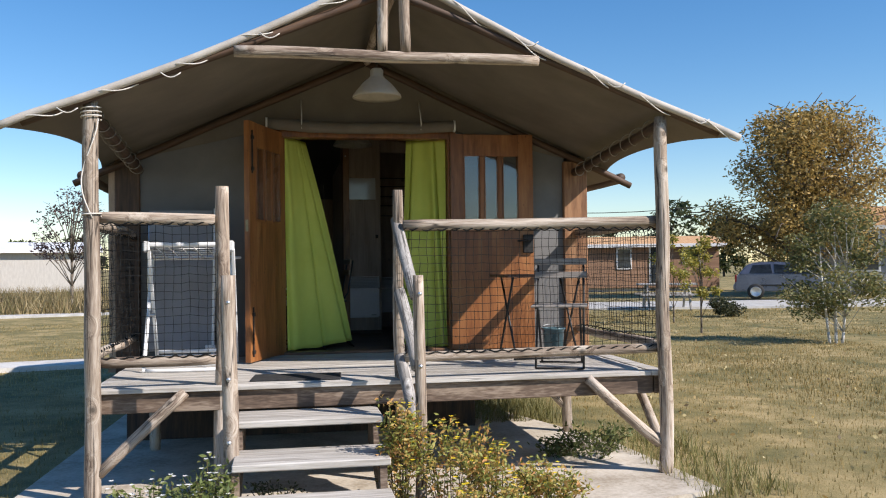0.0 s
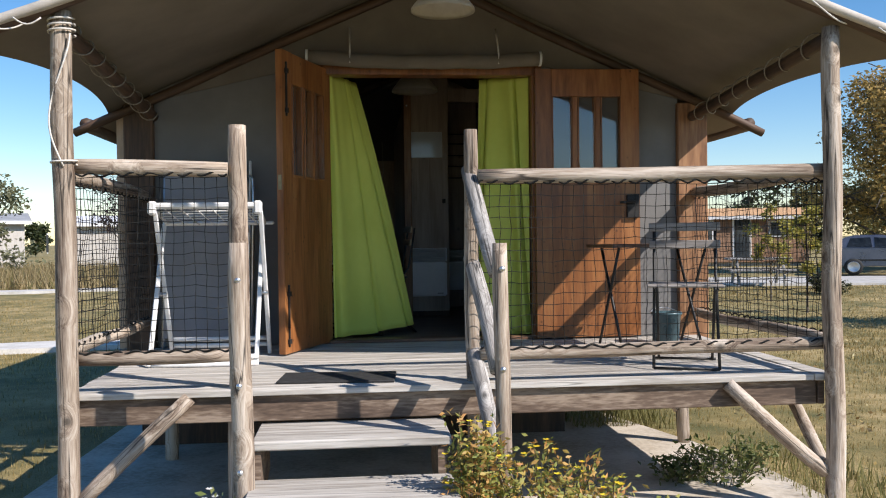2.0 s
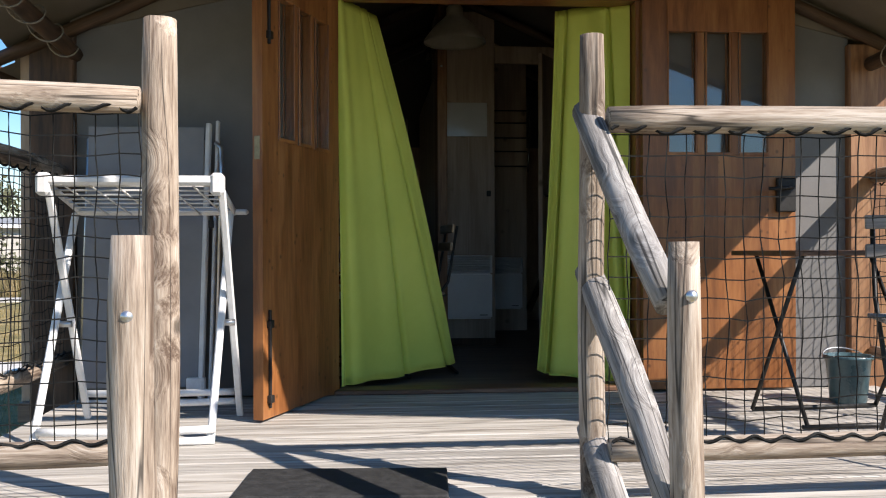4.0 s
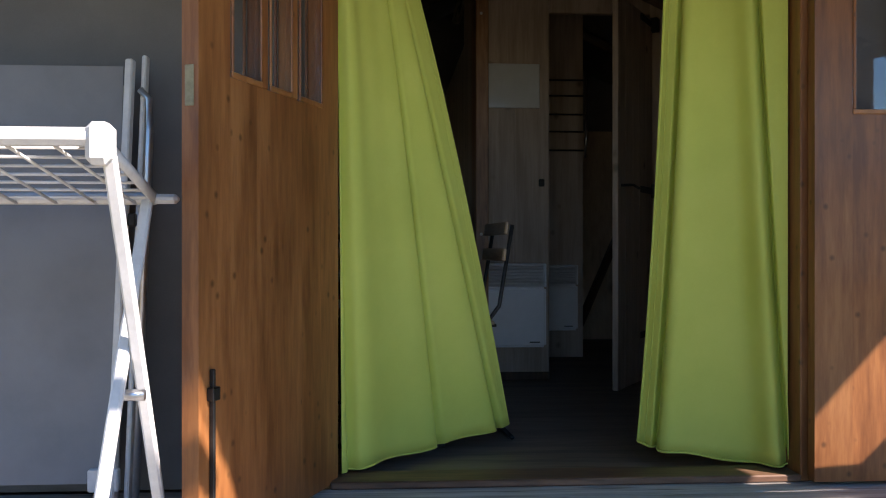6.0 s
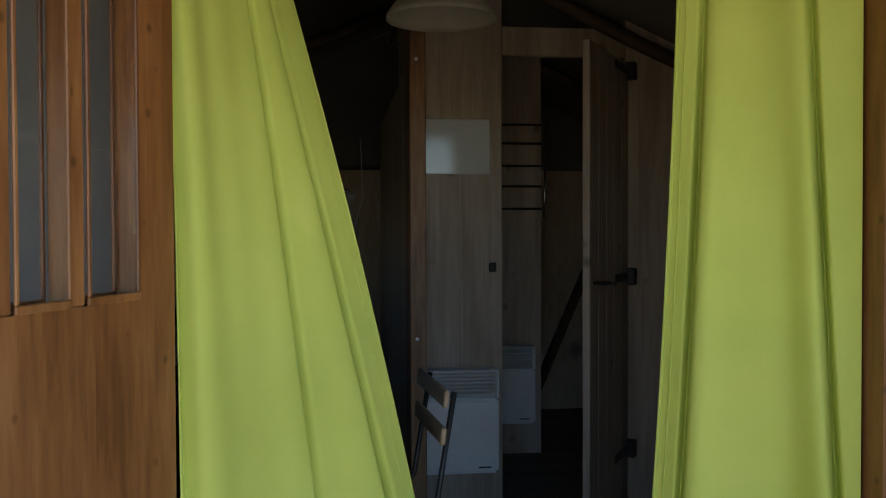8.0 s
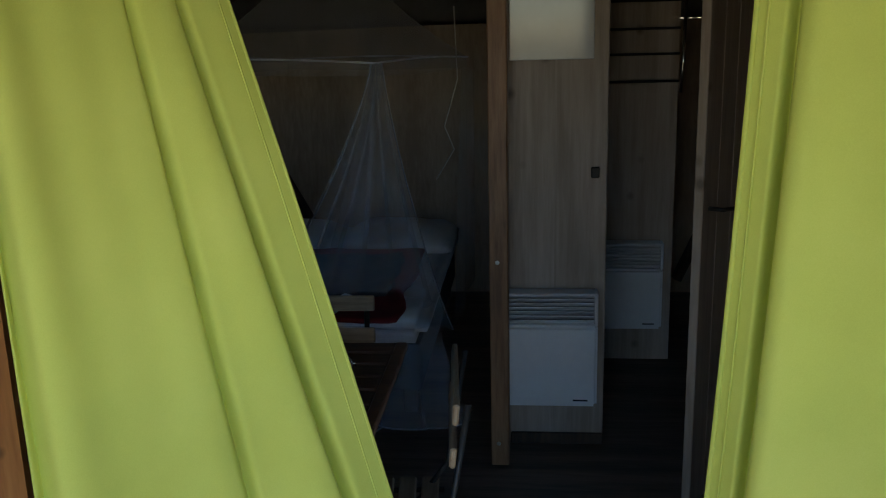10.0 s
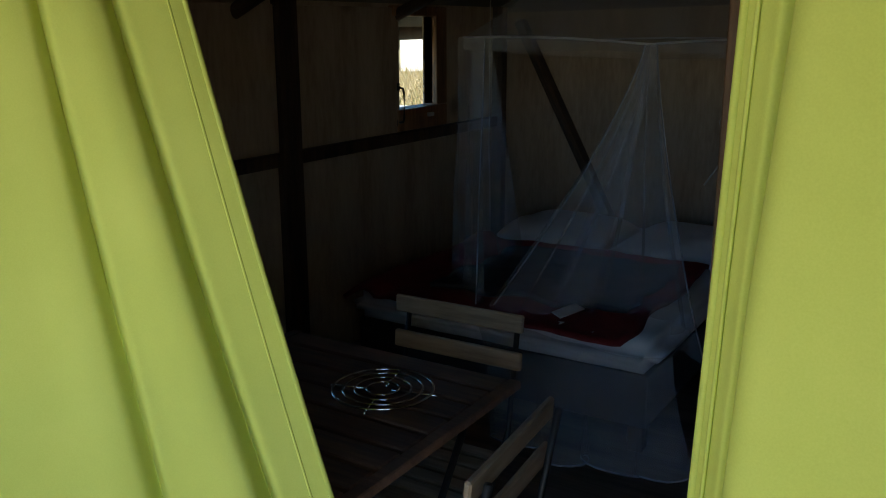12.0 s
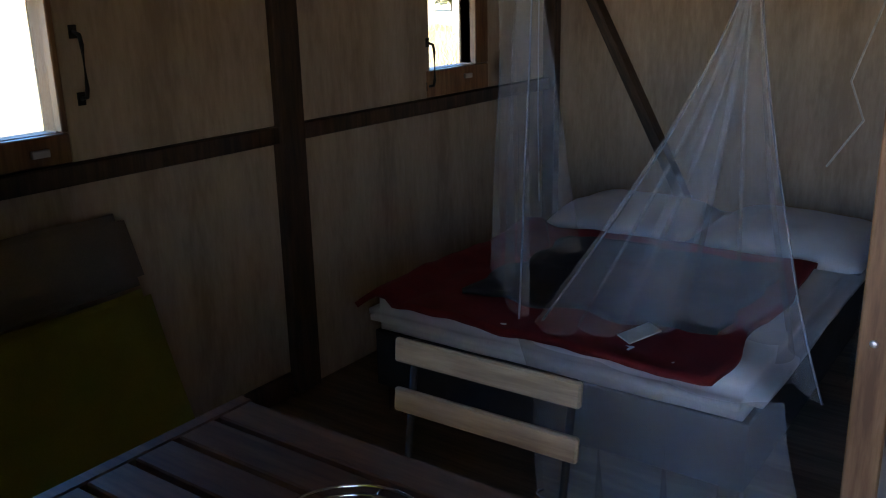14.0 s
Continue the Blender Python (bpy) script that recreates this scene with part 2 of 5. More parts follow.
BRASS = material("dull_brass", [(0.30, 0.24, 0.14), (0.42, 0.34, 0.2)], 0.45, metal=0.7, scale=20, fine=80, bump=0.05)
RUBBER = material("black_rubber", [(0.015, 0.015, 0.015), (0.04, 0.04, 0.04)], 0.8, scale=30, fine=150, bump=0.5)
CONCRETE = material("concrete_slab", [(0.33, 0.275, 0.205), (0.49, 0.43, 0.345), (0.61, 0.55, 0.465)], 0.9, scale=2.2, fine=30, bump=0.4, vary=0.04)
CHROME = material("chromed_wire", [(0.7, 0.7, 0.7), (0.8, 0.8, 0.8)], 0.12, metal=1.0, scale=5, fine=20, bump=0.0)

# ---- building helpers ----
I4 = Matrix.Identity(4)


def lerp(a, b, f):
    return a + (b - a) * f


def world_of(ob):
    own = ob.matrix_basis.copy()
    return world_of(ob.parent) @ ob.matrix_parent_inverse @ own if ob.parent else own


def part(name, bm, mat, parent=None, label="", m=I4, smooth=False):
    """Links a bmesh as one mesh object, at the world pose m, under a thing or a part."""
    if isinstance(bm, bpy.types.Mesh):
        me = bm
    else:
        me = bpy.data.meshes.new(name)
        bm.normal_update()
        bm.to_mesh(me)
        bm.free()
        me.materials.append(mat)
        if smooth:
            for p in me.polygons:
                p.use_smooth = True
    ob = new(name, me)
    if parent:
        ob.parent = parent
        ob.matrix_basis = world_of(parent).inverted() @ m
    else:
        ob.matrix_basis = m
    if label:
        tagged(ob, label=label)
    return ob


def thing(name, at, label, category, group="", kind="", rz=0.0):
    ob = new(name)
    ob.matrix_basis = pose(*at, 0, 0, rz)
    ob.empty_display_size = 0.1
    return tagged(ob, label, category, group, kind)


def box_bm(sx, sy, sz, bevel=0.004, c=(0, 0, 0), seg=1):
    bm = bmesh.new()
    bmesh.ops.create_cube(bm, size=1.0, matrix=Matrix.Translation(c) @ Matrix.Diagonal((sx, sy, sz, 1)))
    if bevel:
        bmesh.ops.bevel(bm, geom=bm.edges[:], offset=min(bevel, 0.45 * min(sx, sy, sz)), segments=seg, affect="EDGES")
    return bm


def box(name, lo, hi, mat, parent=None, label="", bevel=0.004):
    c = [(a + b) / 2 for a, b in zip(lo, hi)]
    return part(name, box_bm(*[b - a for a, b in zip(lo, hi)], bevel), mat, parent, label, pose(*c))


def along(p0, p1):
    """A pose at p0 whose z points to p1."""
    d = Vector(p1) - Vector(p0)
    return Matrix.Translation(p0) @ d.to_track_quat("Z", "Y").to_matrix().to_4x4(), d.length


def log_bm(length, r0, r1, seed, sides=14, wob=0.008, rings=None):
    rng = random.Random(seed)
    bm = bmesh.new()
    rings = rings or max(5, int(length / 0.12))
    ox, oy = rng.uniform(0, 50), rng.uniform(0, 50)
    loops = []
    for i in range(rings + 1):
        f = i / rings
        z = f * length
        r = r0 + (r1 - r0) * f
        if i in (0, rings):
            r *= 0.93
        sx = wob * noise.noise((ox, z * 1.3, 0)) * 2
        sy = wob * noise.noise((oy, z * 1.3, 9)) * 2
        loop = []
        for k in range(sides):
            a = 2 * math.pi * k / sides
            rr = r * (1 + 0.09 * noise.noise((ox + 1.5 * math.cos(a), oy + 1.5 * math.sin(a), z * 2.2)))
            loop.append(bm.verts.new((sx + rr * math.cos(a), sy + rr * math.sin(a), z)))
        loops.append(loop)
    for a, b in zip(loops, loops[1:]):
        for k in range(sides):
            bm.faces.new((a[k], a[(k + 1) % sides], b[(k + 1) % sides], b[k]))
    bm.faces.new(loops[0][::-1])
    bm.faces.new(loops[-1])
    return bm


_seed = [0]


def log(name, p0, p1, r0, r1=None, mat=None, parent=None, label="", wob=0.008):
    _seed[0] += 1
    m, n = along(p0, p1)
    return part(name, log_bm(n, r0, r1 or r0, _seed[0], wob=wob), mat or LOG, parent, label, m, smooth=True)


def tube_bm(points, r, sides=8, bm=None, closed=False):
    bm = bm or bmesh.new()
    pts = [Vector(p) for p in points]
    rings = []
    n = len(pts)
    for i, p in enumerate(pts):
        a = pts[i - 1] if (i or closed) else p
        b = pts[(i + 1) % n] if (i < n - 1 or closed) else p
        q = (b - a).to_track_quat("Z", "Y")
        rings.append([bm.verts.new(p + q @ Vector((r * math.cos(2 * math.pi * k / sides), r * math.sin(2 * math.pi * k / sides), 0))) for k in range(sides)])
    pairs = list(zip(rings, rings[1:])) + ([(rings[-1], rings[0])] if closed else [])
    for a, b in pairs:
        for k in range(sides):
            bm.faces.new((a[k], a[(k + 1) % sides], b[(k + 1) % sides], b[k]))
    if not closed:
        bm.faces.new(rings[0][::-1])
        bm.faces.new(rings[-1])
    return bm


def tube(name, points, r, mat, parent=None, label="", sides=8, closed=False):
    """A bent tube; its origin at its first point."""
    o = Vector(points[0])
    return part(name, tube_bm([Vector(p) - o for p in points], r, sides, None, closed), mat, parent, label, Matrix.Translation(o), smooth=True)


def sheet_bm(f, nu, nv, thick=0.0):
    """A cloth: f(u, v) gives a place for u, v in 0..1."""
    bm = bmesh.new()
    g = [[bm.verts.new(f(i / nu, j / nv)) for i in range(nu + 1)] for j in range(nv + 1)]
    for j in range(nv):
        for i in range(nu):
            bm.faces.new((g[j][i], g[j][i + 1], g[j + 1][i + 1], g[j + 1][i]))
    if thick:
        bm.normal_update()
        bmesh.ops.solidify(bm, geom=bm.faces[:], thickness=thick)
    return bm


def lathe_bm(profile, sides=32):
    bm = bmesh.new()
    rings = [[bm.verts.new((r * math.cos(2 * math.pi * k / sides), r * math.sin(2 * math.pi * k / sides), z)) for k in range(sides)] for r, z in profile]
    for a, b in zip(rings, rings[1:]):
        for k in range(sides):
            bm.faces.new((a[k], a[(k + 1) % sides], b[(k + 1) % sides], b[k]))
    return bm


# ---- ground ----
DZ = 0.68                                   # the deck's height


def ground_material():
    m = material("meadow", [(0.10, 0.098, 0.028), (0.225, 0.178, 0.062), (0.41, 0.31, 0.14)], 0.95, scale=1.5, fine=85, detail=9, bump=0.8, vary=0, bumpdist=0.03)
    return m


MEADOW = ground_material()
bm = bmesh.new()
NG = 90
gv = []
for j in range(NG + 1):
    row = []
    for i in range(NG + 1):
        u, v = 2 * i / NG - 1, 2 * j / NG - 1
        x, y = 900 * u * abs(u) ** 2.6, 900 * v * abs(v) ** 2.6
        z = -0.03 + 0.05 * noise.noise((x * 0.25, y * 0.25, 0)) * min(1, max(0, (math.hypot(x, y) - 3) / 4))
        row.append(bm.verts.new((x, y, z)))
    gv.append(row)
for j in range(NG):
    for i in range(NG):
        bm.faces.new((gv[j][i], gv[j][i + 1], gv[j + 1][i + 1], gv[j + 1][i]))
tagged(part("ground", bm, MEADOW, smooth=True), "dry yellowish green mown meadow grass", "ground", kind="structure")

bm = bmesh.new()
outline = [(-2.5, -2.75), (-0.4, -3.0), (1.9, -2.35), (1.78, -0.8), (1.25, 0.9), (1.0, 2.4), (-2.3, 2.4)]
low = [bm.verts.new((x, y, -0.1)) for x, y in outline]
top = [bm.verts.new((x + 0.03 * noise.noise((x, y, 1)), y, 0.0)) for x, y in outline]
bm.faces.new(top)
for i in range(len(outline)):
    k = (i + 1) % len(outline)
    bm.faces.new((low[i], low[k], top[k], top[i]))
tagged(part("pavement", bm, CONCRETE), "worn pale concrete pad under the raised porch", "concrete pad", kind="structure")

# ---- porch: deck ----
deck = thing("floor_porch", (0, 0, 0), "weathered grey timber porch deck on posts", "deck", kind="structure")
for y in (-1.5, -0.9, -0.3):
    box("joist", (-1.93, y - 0.03, 0.50), (1.70, y + 0.03, DZ - 0.032), FASCIA, deck)
box("fascia_board", (-1.96, -1.80, 0.525), (1.69, -1.765, DZ - 0.032), FASCIA, deck, "dark stained fascia board")
box("side_board", (1.70, -1.80, 0.525), (1.735, 0.0, DZ - 0.032), FASCIA, deck)
box("side_board", (-1.97, -1.76, 0.525), (-1.935, 0.0, DZ - 0.032), FASCIA, deck)
plank_me = None
nb, y0, pitch = 16, -1.835, 0.1147
for i in range(nb):
    if plank_me is None:
        bmp = box_bm(3.62, pitch - 0.006, 0.03, 0.003)
        plank_me = bpy.data.meshes.new("plank")
        bmp.to_mesh(plank_me)
        bmp.free()
        plank_me.materials.append(DECK)
    rng = random.Random(i)
    part("plank", plank_me, None, deck, "", pose(-0.15 + rng.uniform(-0.006, 0.006), y0 + pitch * (i + 0.5), DZ - 0.015 + rng.uniform(-0.0015, 0.0015)))
box("edge_plank", (1.666, -1.84, DZ - 0.03), (1.775, 0.0, DZ + 0.004), DECK, deck)
for x, y in ((1.557, -0.307), (-1.80, -0.30), (0.3, -0.30)):
    log("support_post", (x, y, -0.02), (x, y, 0.53), 0.042, parent=deck)
log("brace", (1.52, -0.30, 0.22), (1.25, -0.30, 0.52), 0.03, parent=deck)
log("brace", (1.74, -1.78, 0.22), (1.72, -1.38, 0.56), 0.032, parent=deck)

# Added panel, no known part: keeps light out from under the deck
tagged(box("wall_under_tent", (-2.08, 0.12, -0.02), (0.85, 0.15, 0.575), DARKWOOD), "added dark panel that blocks light under the tent floor", "wall", kind="structure")
# steps
stair = thing("porch_steps", (-0.63, -2.3, 0), "three weathered plank steps up to the porch", "steps")
for i, (ya, yb, z) in enumerate(((-2.17, -1.76, 0.51), (-2.56, -2.15, 0.34), (-2.98, -2.55, 0.17))):
    box("tread", (-1.075, ya, z - 0.042), (-0.20, yb, z), DECK, stair, bevel=0.006)
for x in (-1.055, -0.24):
    bm = bmesh.new()
    q = [bm.verts.new((x - 0.02, y, z)) for y, z in ((-2.95, 0.0), (-2.62, 0.0), (-1.77, 0.30), (-1.77, 0.462), (-2.15, 0.462), (-2.16, 0.295), (-2.54, 0.295), (-2.55, 0.125), (-2.95, 0.125))]
    f = bm.faces.new(q)
    r = bmesh.ops.extrude_face_region(bm, geom=[f])
    bmesh.ops.translate(bm, verts=[v for v in r["geom"] if isinstance(v, bmesh.types.BMVert)], vec=(0.04, 0, 0))
    bmesh.ops.recalc_face_normals(bm, faces=bm.faces[:])
    part("stringer", bm, FASCIA, stair)

# posts, rails and netting
POSTL, POSTR = (-1.935, -1.86), (1.748, -1.86)


def upright(name, x, y, z0, z1, r, label, cat, grp="", dx=0.0):
    ob = log(name, (x, y, z0), (x + dx, y, z1), r, r * 0.93)
    return tagged(ob, label, cat, grp)


upright("porch_post", *POSTL, -0.05, 2.44, 0.05, "tall peeled log post with a white rope round it", "post", "porch posts")
upright("porch_post", *POSTR, -0.05, 2.41, 0.048, "tall peeled log post carrying the canopy", "post", "porch posts")
def bolts(ob, x, y, r, zs):
    for z in zs:
        part("bolt", lathe_bm([(0.0001, 0.008), (0.007, 0.007), (0.012, 0.002), (0.013, 0.0)], 12), ALU, ob, "steel coach bolt", pose(x, y - r * 0.97, z, 90, 0, 0), smooth=True)


upright("gate_post", -1.185, -1.76, -0.05, 1.935, 0.046, "peeled log post at the head of the steps", "post", "step posts", 0.02)
upright("gate_post", -0.045, -1.745, 0.1, 1.915, 0.037, "peeled log post at the head of the steps", "post", "step posts")
bolts(upright("newel_post", -1.10, -2.29, -0.05, 1.375, 0.047, "shorter log post at the foot of the steps", "post", "step posts"), -1.10, -2.29, 0.047, (1.22, 0.78, 0.42))
bolts(upright("newel_post", 0.008, -2.295, -0.05, 1.36, 0.036, "shorter log post at the foot of the steps", "post", "step posts"), 0.008, -2.295, 0.036, (1.25, 0.82, 0.40))
for x, r in ((-0.012, 0.039),):
    hand = thing("handrail", (x, -2.05, 0.3), "three sloping log rails beside the steps", "handrail")
    for k, (za, zb) in enumerate(((1.72, 1.23), (1.285, 0.80), (0.86, 0.38))):
        log("sloping_rail", (x - 0.036, -1.70, za), (x + 0.008, -2.235, zb), r, r * 0.95, GREYLOG, hand)


def netting(p0, p1, z0, z1, parent, seed, cell=0.052):
    """Square cord mesh between two uprights, a little slack."""
    rng = random.Random(seed)
    a, b = Vector((*p0, 0)), Vector((*p1, 0))
    n = max(2, round((b - a).length / cell))
    k = max(2, round((z1 - z0) / cell))
    out = (b - a).normalized().cross(Vector((0, 0, 1)))

    def at(i, j):
        f, g = i / n, j / k
        w = a + (b - a) * f
        s = 0.022 * noise.noise((i * 0.21, j * 0.23, seed)) * min(1, 4 * g * (1 - g) + 0.25)
        dz = 0.012 * noise.noise((i * 0.5, j * 0.3, seed + 5))
        return w + out * s + (b - a).normalized() * 0.01 * noise.noise((i * 0.4, j * 0.5, seed + 9)) + Vector((0, 0, z0 + (z1 - z0) * g + dz))
    bm = bmesh.new()
    for i in range(n + 1):
        tube_bm([at(i, j) for j in range(k + 1)], 0.002, 3, bm)
    for j in range(k + 1):
        tube_bm([at(i, j) for i in range(n + 1)], 0.002, 3, bm)
    part("netting", bm, CORD, parent, "black square mesh netting")
    # lashing that winds along the lower and upper rails
    for zc, zr, side in ((z0 + 0.008, 0.007, 0.026), (z1 + 0.012, 0.009, 0.024)):
        pts = []
        turns = int((b - a).length / 0.085)
        for i in range(turns * 8 + 1):
            f = i / (turns * 8)
            ang = 2 * math.pi * turns * f + 1.5 * noise.noise((f * 9, seed, 0))
            w = a + (b - a) * f
            pts.append(w + out * (side + 0.006 * math.cos(ang)) + Vector((0, 0, zc + zr * math.sin(ang) + 0.006 * noise.noise((f * 14, seed, 4)))))
        part("lashing", tube_bm(pts, 0.0048, 4), CORD, parent, "bunched net cord")


def railing(p0, p1, ztop, zlow, seed, rt=0.037, rl=0.033, mat=LOG):
    at = ((p0[0] + p1[0]) / 2, (p0[1] + p1[1]) / 2, DZ)
    ob = thing("railing", at, "log porch railing filled with black square netting", "railing", "porch railings")
    log("top_rail", (*p0, ztop[0]), (*p1, ztop[1]), rt, parent=ob, mat=mat)
    log("bottom_rail", (*p0, zlow[0]), (*p1, zlow[1]), rl, parent=ob, mat=mat)
    netting(p0, p1, zlow[0] + 0.02, ztop[0] - 0.05, ob, seed)
    return ob


railing((-0.02, -1.81), (1.745, -1.81), (1.69, 1.70), (0.822, 0.834), 1)
railing((-1.93, -1.82), (-1.21, -1.80), (1.735, 1.725), (0.845, 0.845), 2)
railing((-1.955, -1.80), (-1.99, -0.03), (1.70, 1.69), (0.87, 0.86), 3)
railing((1.755, -1.80), (1.76, -0.03), (1.69, 1.69), (0.85, 0.84), 4)
for p0, p1 in (((-1.40, -1.83, 0.655), (-1.90, -1.85, 0.17)), ((1.215, -1.83, 0.645), (1.715, -1.85, 0.195))):
    tagged(log("corner_brace", p0, p1, 0.036), "slanting log brace under the porch corner", "brace", "porch braces")

# ---- roof ----
RX, RZ = -0.09, 3.21


def roof_z(x, y):
    """Height of the cloth: falls from the ridge and sags a little over the porch."""
    d = abs(x - RX)
    sag = 0.05 * math.sin(math.pi * min(1, d / 2.2)) * (0.15 + 0.85 * max(0.0, min(1.0, -y)))
    front = max(0.0, min(1.0, -y / 2.05))
    return RZ + 0.02 - 0.455 * d - sag + 0.08 * front + 0.03 * front * (d / 2.2) ** 2


def canopy(u, v):
    y = -1.95 + 2.25 * v
    cut = math.sin(math.pi * v) ** 0.75 * 0.19
    half = lerp(2.37, 2.23, v) - cut
    x = RX + (2 * u - 1) * half
    return (x, y, roof_z(x, y) + 0.006 * noise.noise((x * 2, y * 2, 0)))


roof = tagged(part("roof_canopy", sheet_bm(canopy, 60, 30), ROOFCLOTH, None, smooth=True), "grey brown canvas canopy with scalloped sides over the porch", "canopy", kind="structure")
part("hem", tube_bm([canopy(i / 60, 0) for i in range(61)], 0.024, 10), SUNLITHEM, roof, "rolled hem along the front edge", smooth=True)
tagged(part("roof_tent", sheet_bm(lambda u, v: (RX + (2 * u - 1) * 2.38, 0.24 + 4.3 * v, roof_z(RX + (2 * u - 1) * 2.38, 0.3) + 0.004), 24, 8), ROOFCLOTH), "grey canvas main roof of the lodge tent", "roof", kind="structure")
ridge = tagged(log("ridge_pole", (RX, -1.96, RZ - 0.055), (RX, 4.4, RZ - 0.055), 0.035), "long log ridge pole under the canvas", "pole")
tagged(log("tie_beam", (-1.075, -2.0, 2.742), (0.85, -2.0, 2.737), 0.038, 0.036, LOG), "log cross beam under the front of the canopy", "beam")
for x in (-0.162, -0.012):
    tagged(log("king_post", (x, -2.0, 2.765), (x, -2.0, 3.20), 0.034), "short upright log between beam and ridge", "post", "king posts")
for s, xe, lab in ((-1, -2.0, ""), (1, 1.80, "")):
    px = POSTL[0] if s < 0 else POSTR[0]
    pole = tagged(log("side_purlin", (px, -1.84, 2.36), (xe - s * 0.05, 0.02, 2.22), 0.036, 0.036, DARKWOOD), "dark side pole laced to the canopy with pale rope", "pole", "side poles")
    a, b = Vector((px, -1.75, 2.36)), Vector((xe - s * 0.05, -0.1, 2.225))
    pts = []
    for i in range(8 * 18 + 1):
        f = i / 144
        ang = 2 * math.pi * 8 * f + 1.2 * noise.noise((f * 8, s, 0))
        w = a.lerp(b, f)
        pts.append(w + Vector((0.052 * math.cos(ang), 0, 0.052 * math.sin(ang) + 0.002 + 0.012 * noise.noise((f * 11, s, 5)))))
    part("lacing", tube_bm(pts, 0.004, 4), BROWNROPE, pole, "spiral of grey brown rope", smooth=True)
    xo = RX + s * 2.36
    tagged(log("eave_pole", (xo - s * 0.03, 0.12, 2.19), (xo - s * 0.03, 4.4, 2.15), 0.042, 0.042, DARKWOOD), "dark round eave pole of the tent", "pole", "eave poles")
    tagged(log("rafter", (RX, -0.02, 3.15), (xo, -0.02, roof_z(xo, 0) - 0.05), 0.032, 0.03, DARKWOOD), "dark rafter along the tent gable", "rafter", "gable rafters")

# rope ties along the front hem
tie = thing("rope_ties", (RX, -2.06, RZ), "pale rope loops tying canvas to the front rafter", "rope")
front_l = [Vector(canopy(i / 40, 0)) for i in range(41)]
pts = []
for i in range(40 * 12 + 1):
    f = i / 480
    k = min(39, int(f * 40))
    p = front_l[k].lerp(front_l[k + 1], f * 40 - k)
    ang = 2 * math.pi * 11 * f
    rr = 0.028 + 0.012 * noise.noise((f * 21, 2, 0))
    pts.append(p + Vector((0.02 * math.sin(ang * 0.5), rr * math.cos(ang), rr * math.sin(ang) - 0.018)))
part("lacing", tube_bm(pts, 0.0042, 5), ROPE, tie, "pale rope laced along the hem", smooth=True)
for i in (3, 8, 13, 27, 32, 37):
    p = front_l[i]
    part("loop", tube_bm([p + Vector((0.02 * k, -0.03, -0.02 - 0.03 * math.sin(math.pi * k / 6))) for k in range(7)], 0.004, 5), ROPE, tie, smooth=True)
for s in (-1, 1):
    e = Vector(canopy(0.03 if s < 0 else 0.97, 0))
    log("front_rafter", (RX, -1.92, RZ - 0.04), (e.x, -1.92, e.z - 0.03), 0.028, 0.026, DARKWOOD, tie)
wrap = tube_bm([(POSTL[0] + 0.058 * math.cos(a), POSTL[1] + 0.058 * math.sin(a), 2.33 + 0.004 * a) for a in [k * 0.4 for k in range(48)]], 0.005, 5)
part("wrapping", wrap, ROPE, tie, smooth=True)
part("hanging_rope", tube_bm([(POSTL[0] + 0.05 * math.cos(f * 5), POSTL[1] - 0.045 - 0.012 * math.sin(9 * f), 2.33 - 0.6 * f) for f in [k / 20 for k in range(21)]], 0.0045, 5), ROPE, tie, smooth=True)
part("hanging_rope", tube_bm([(POSTL[0] + 0.056 * math.cos(a), POSTL[1] + 0.056 * math.sin(a), 1.74 + 0.003 * a) for a in [k * 0.4 for k in range(20)]], 0.005, 5), ROPE, tie, smooth=True)

# ---- facade ----
XL, XR = -2.14, 1.80                      # inner faces of the side walls
YB, YP, YBATH = 4.25, 2.14, 3.05           # back wall, partition, bath wall


def poly_wall(name, pts, y0, y1, mat, label, cat="wall"):
    bm = bmesh.new()
    a = [bm.verts.new((x, y0, z)) for x, z in pts]
    b = [bm.verts.new((x, y1, z)) for x, z in pts]
    bm.faces.new(a)
    bm.faces.new(b[::-1])
    for i in range(len(pts)):
        k = (i + 1) % len(pts)
        bm.faces.new((a[k], a[i], b[i], b[k]))
    bmesh.ops.recalc_face_normals(bm, faces=bm.faces[:])
    return tagged(part(name, bm, mat), label, cat, kind="structure")


def gable(x):
    return RZ + 0.016 - 0.455 * abs(x - RX)


poly_wall("wall_front_left", [(-1.95, DZ), (-0.86, DZ), (-0.86, 2.60), (-1.95, 2.33)], 0.02, 0.045, CANVAS, "taut grey canvas wall beside the doorway")
poly_wall("wall_front_right", [(0.66, DZ), (1.66, DZ), (1.66, 2.36), (0.66, 2.60)], 0.02, 0.045, CANVAS, "taut grey canvas wall beside the doorway")
poly_wall("wall_front_gable", [(-1.96, 2.32), (-0.86, 2.58), (0.66, 2.58), (1.70, 2.34), (1.72, gable(1.72)), (RX, gable(RX)), (-1.97, gable(-1.97))], 0.005, 0.018, ROOFCLOTH, "grey brown canvas gable above the doorway")
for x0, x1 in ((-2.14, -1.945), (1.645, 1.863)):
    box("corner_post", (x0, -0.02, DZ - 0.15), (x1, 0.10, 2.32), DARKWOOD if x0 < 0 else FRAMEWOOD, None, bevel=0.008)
    tagged(bpy.context.scene.collection.objects[-1], "square stained timber corner post of the tent", "post", "tent corner posts")
trim = thing("door_frame", (-0.1, 0.0, DZ), "stained pine frame round the tent doorway", "door frame", kind="structure")
box("lintel", (-0.87, -0.015, 2.505), (0.68, 0.11, 2.60), DOORWOOD, trim)
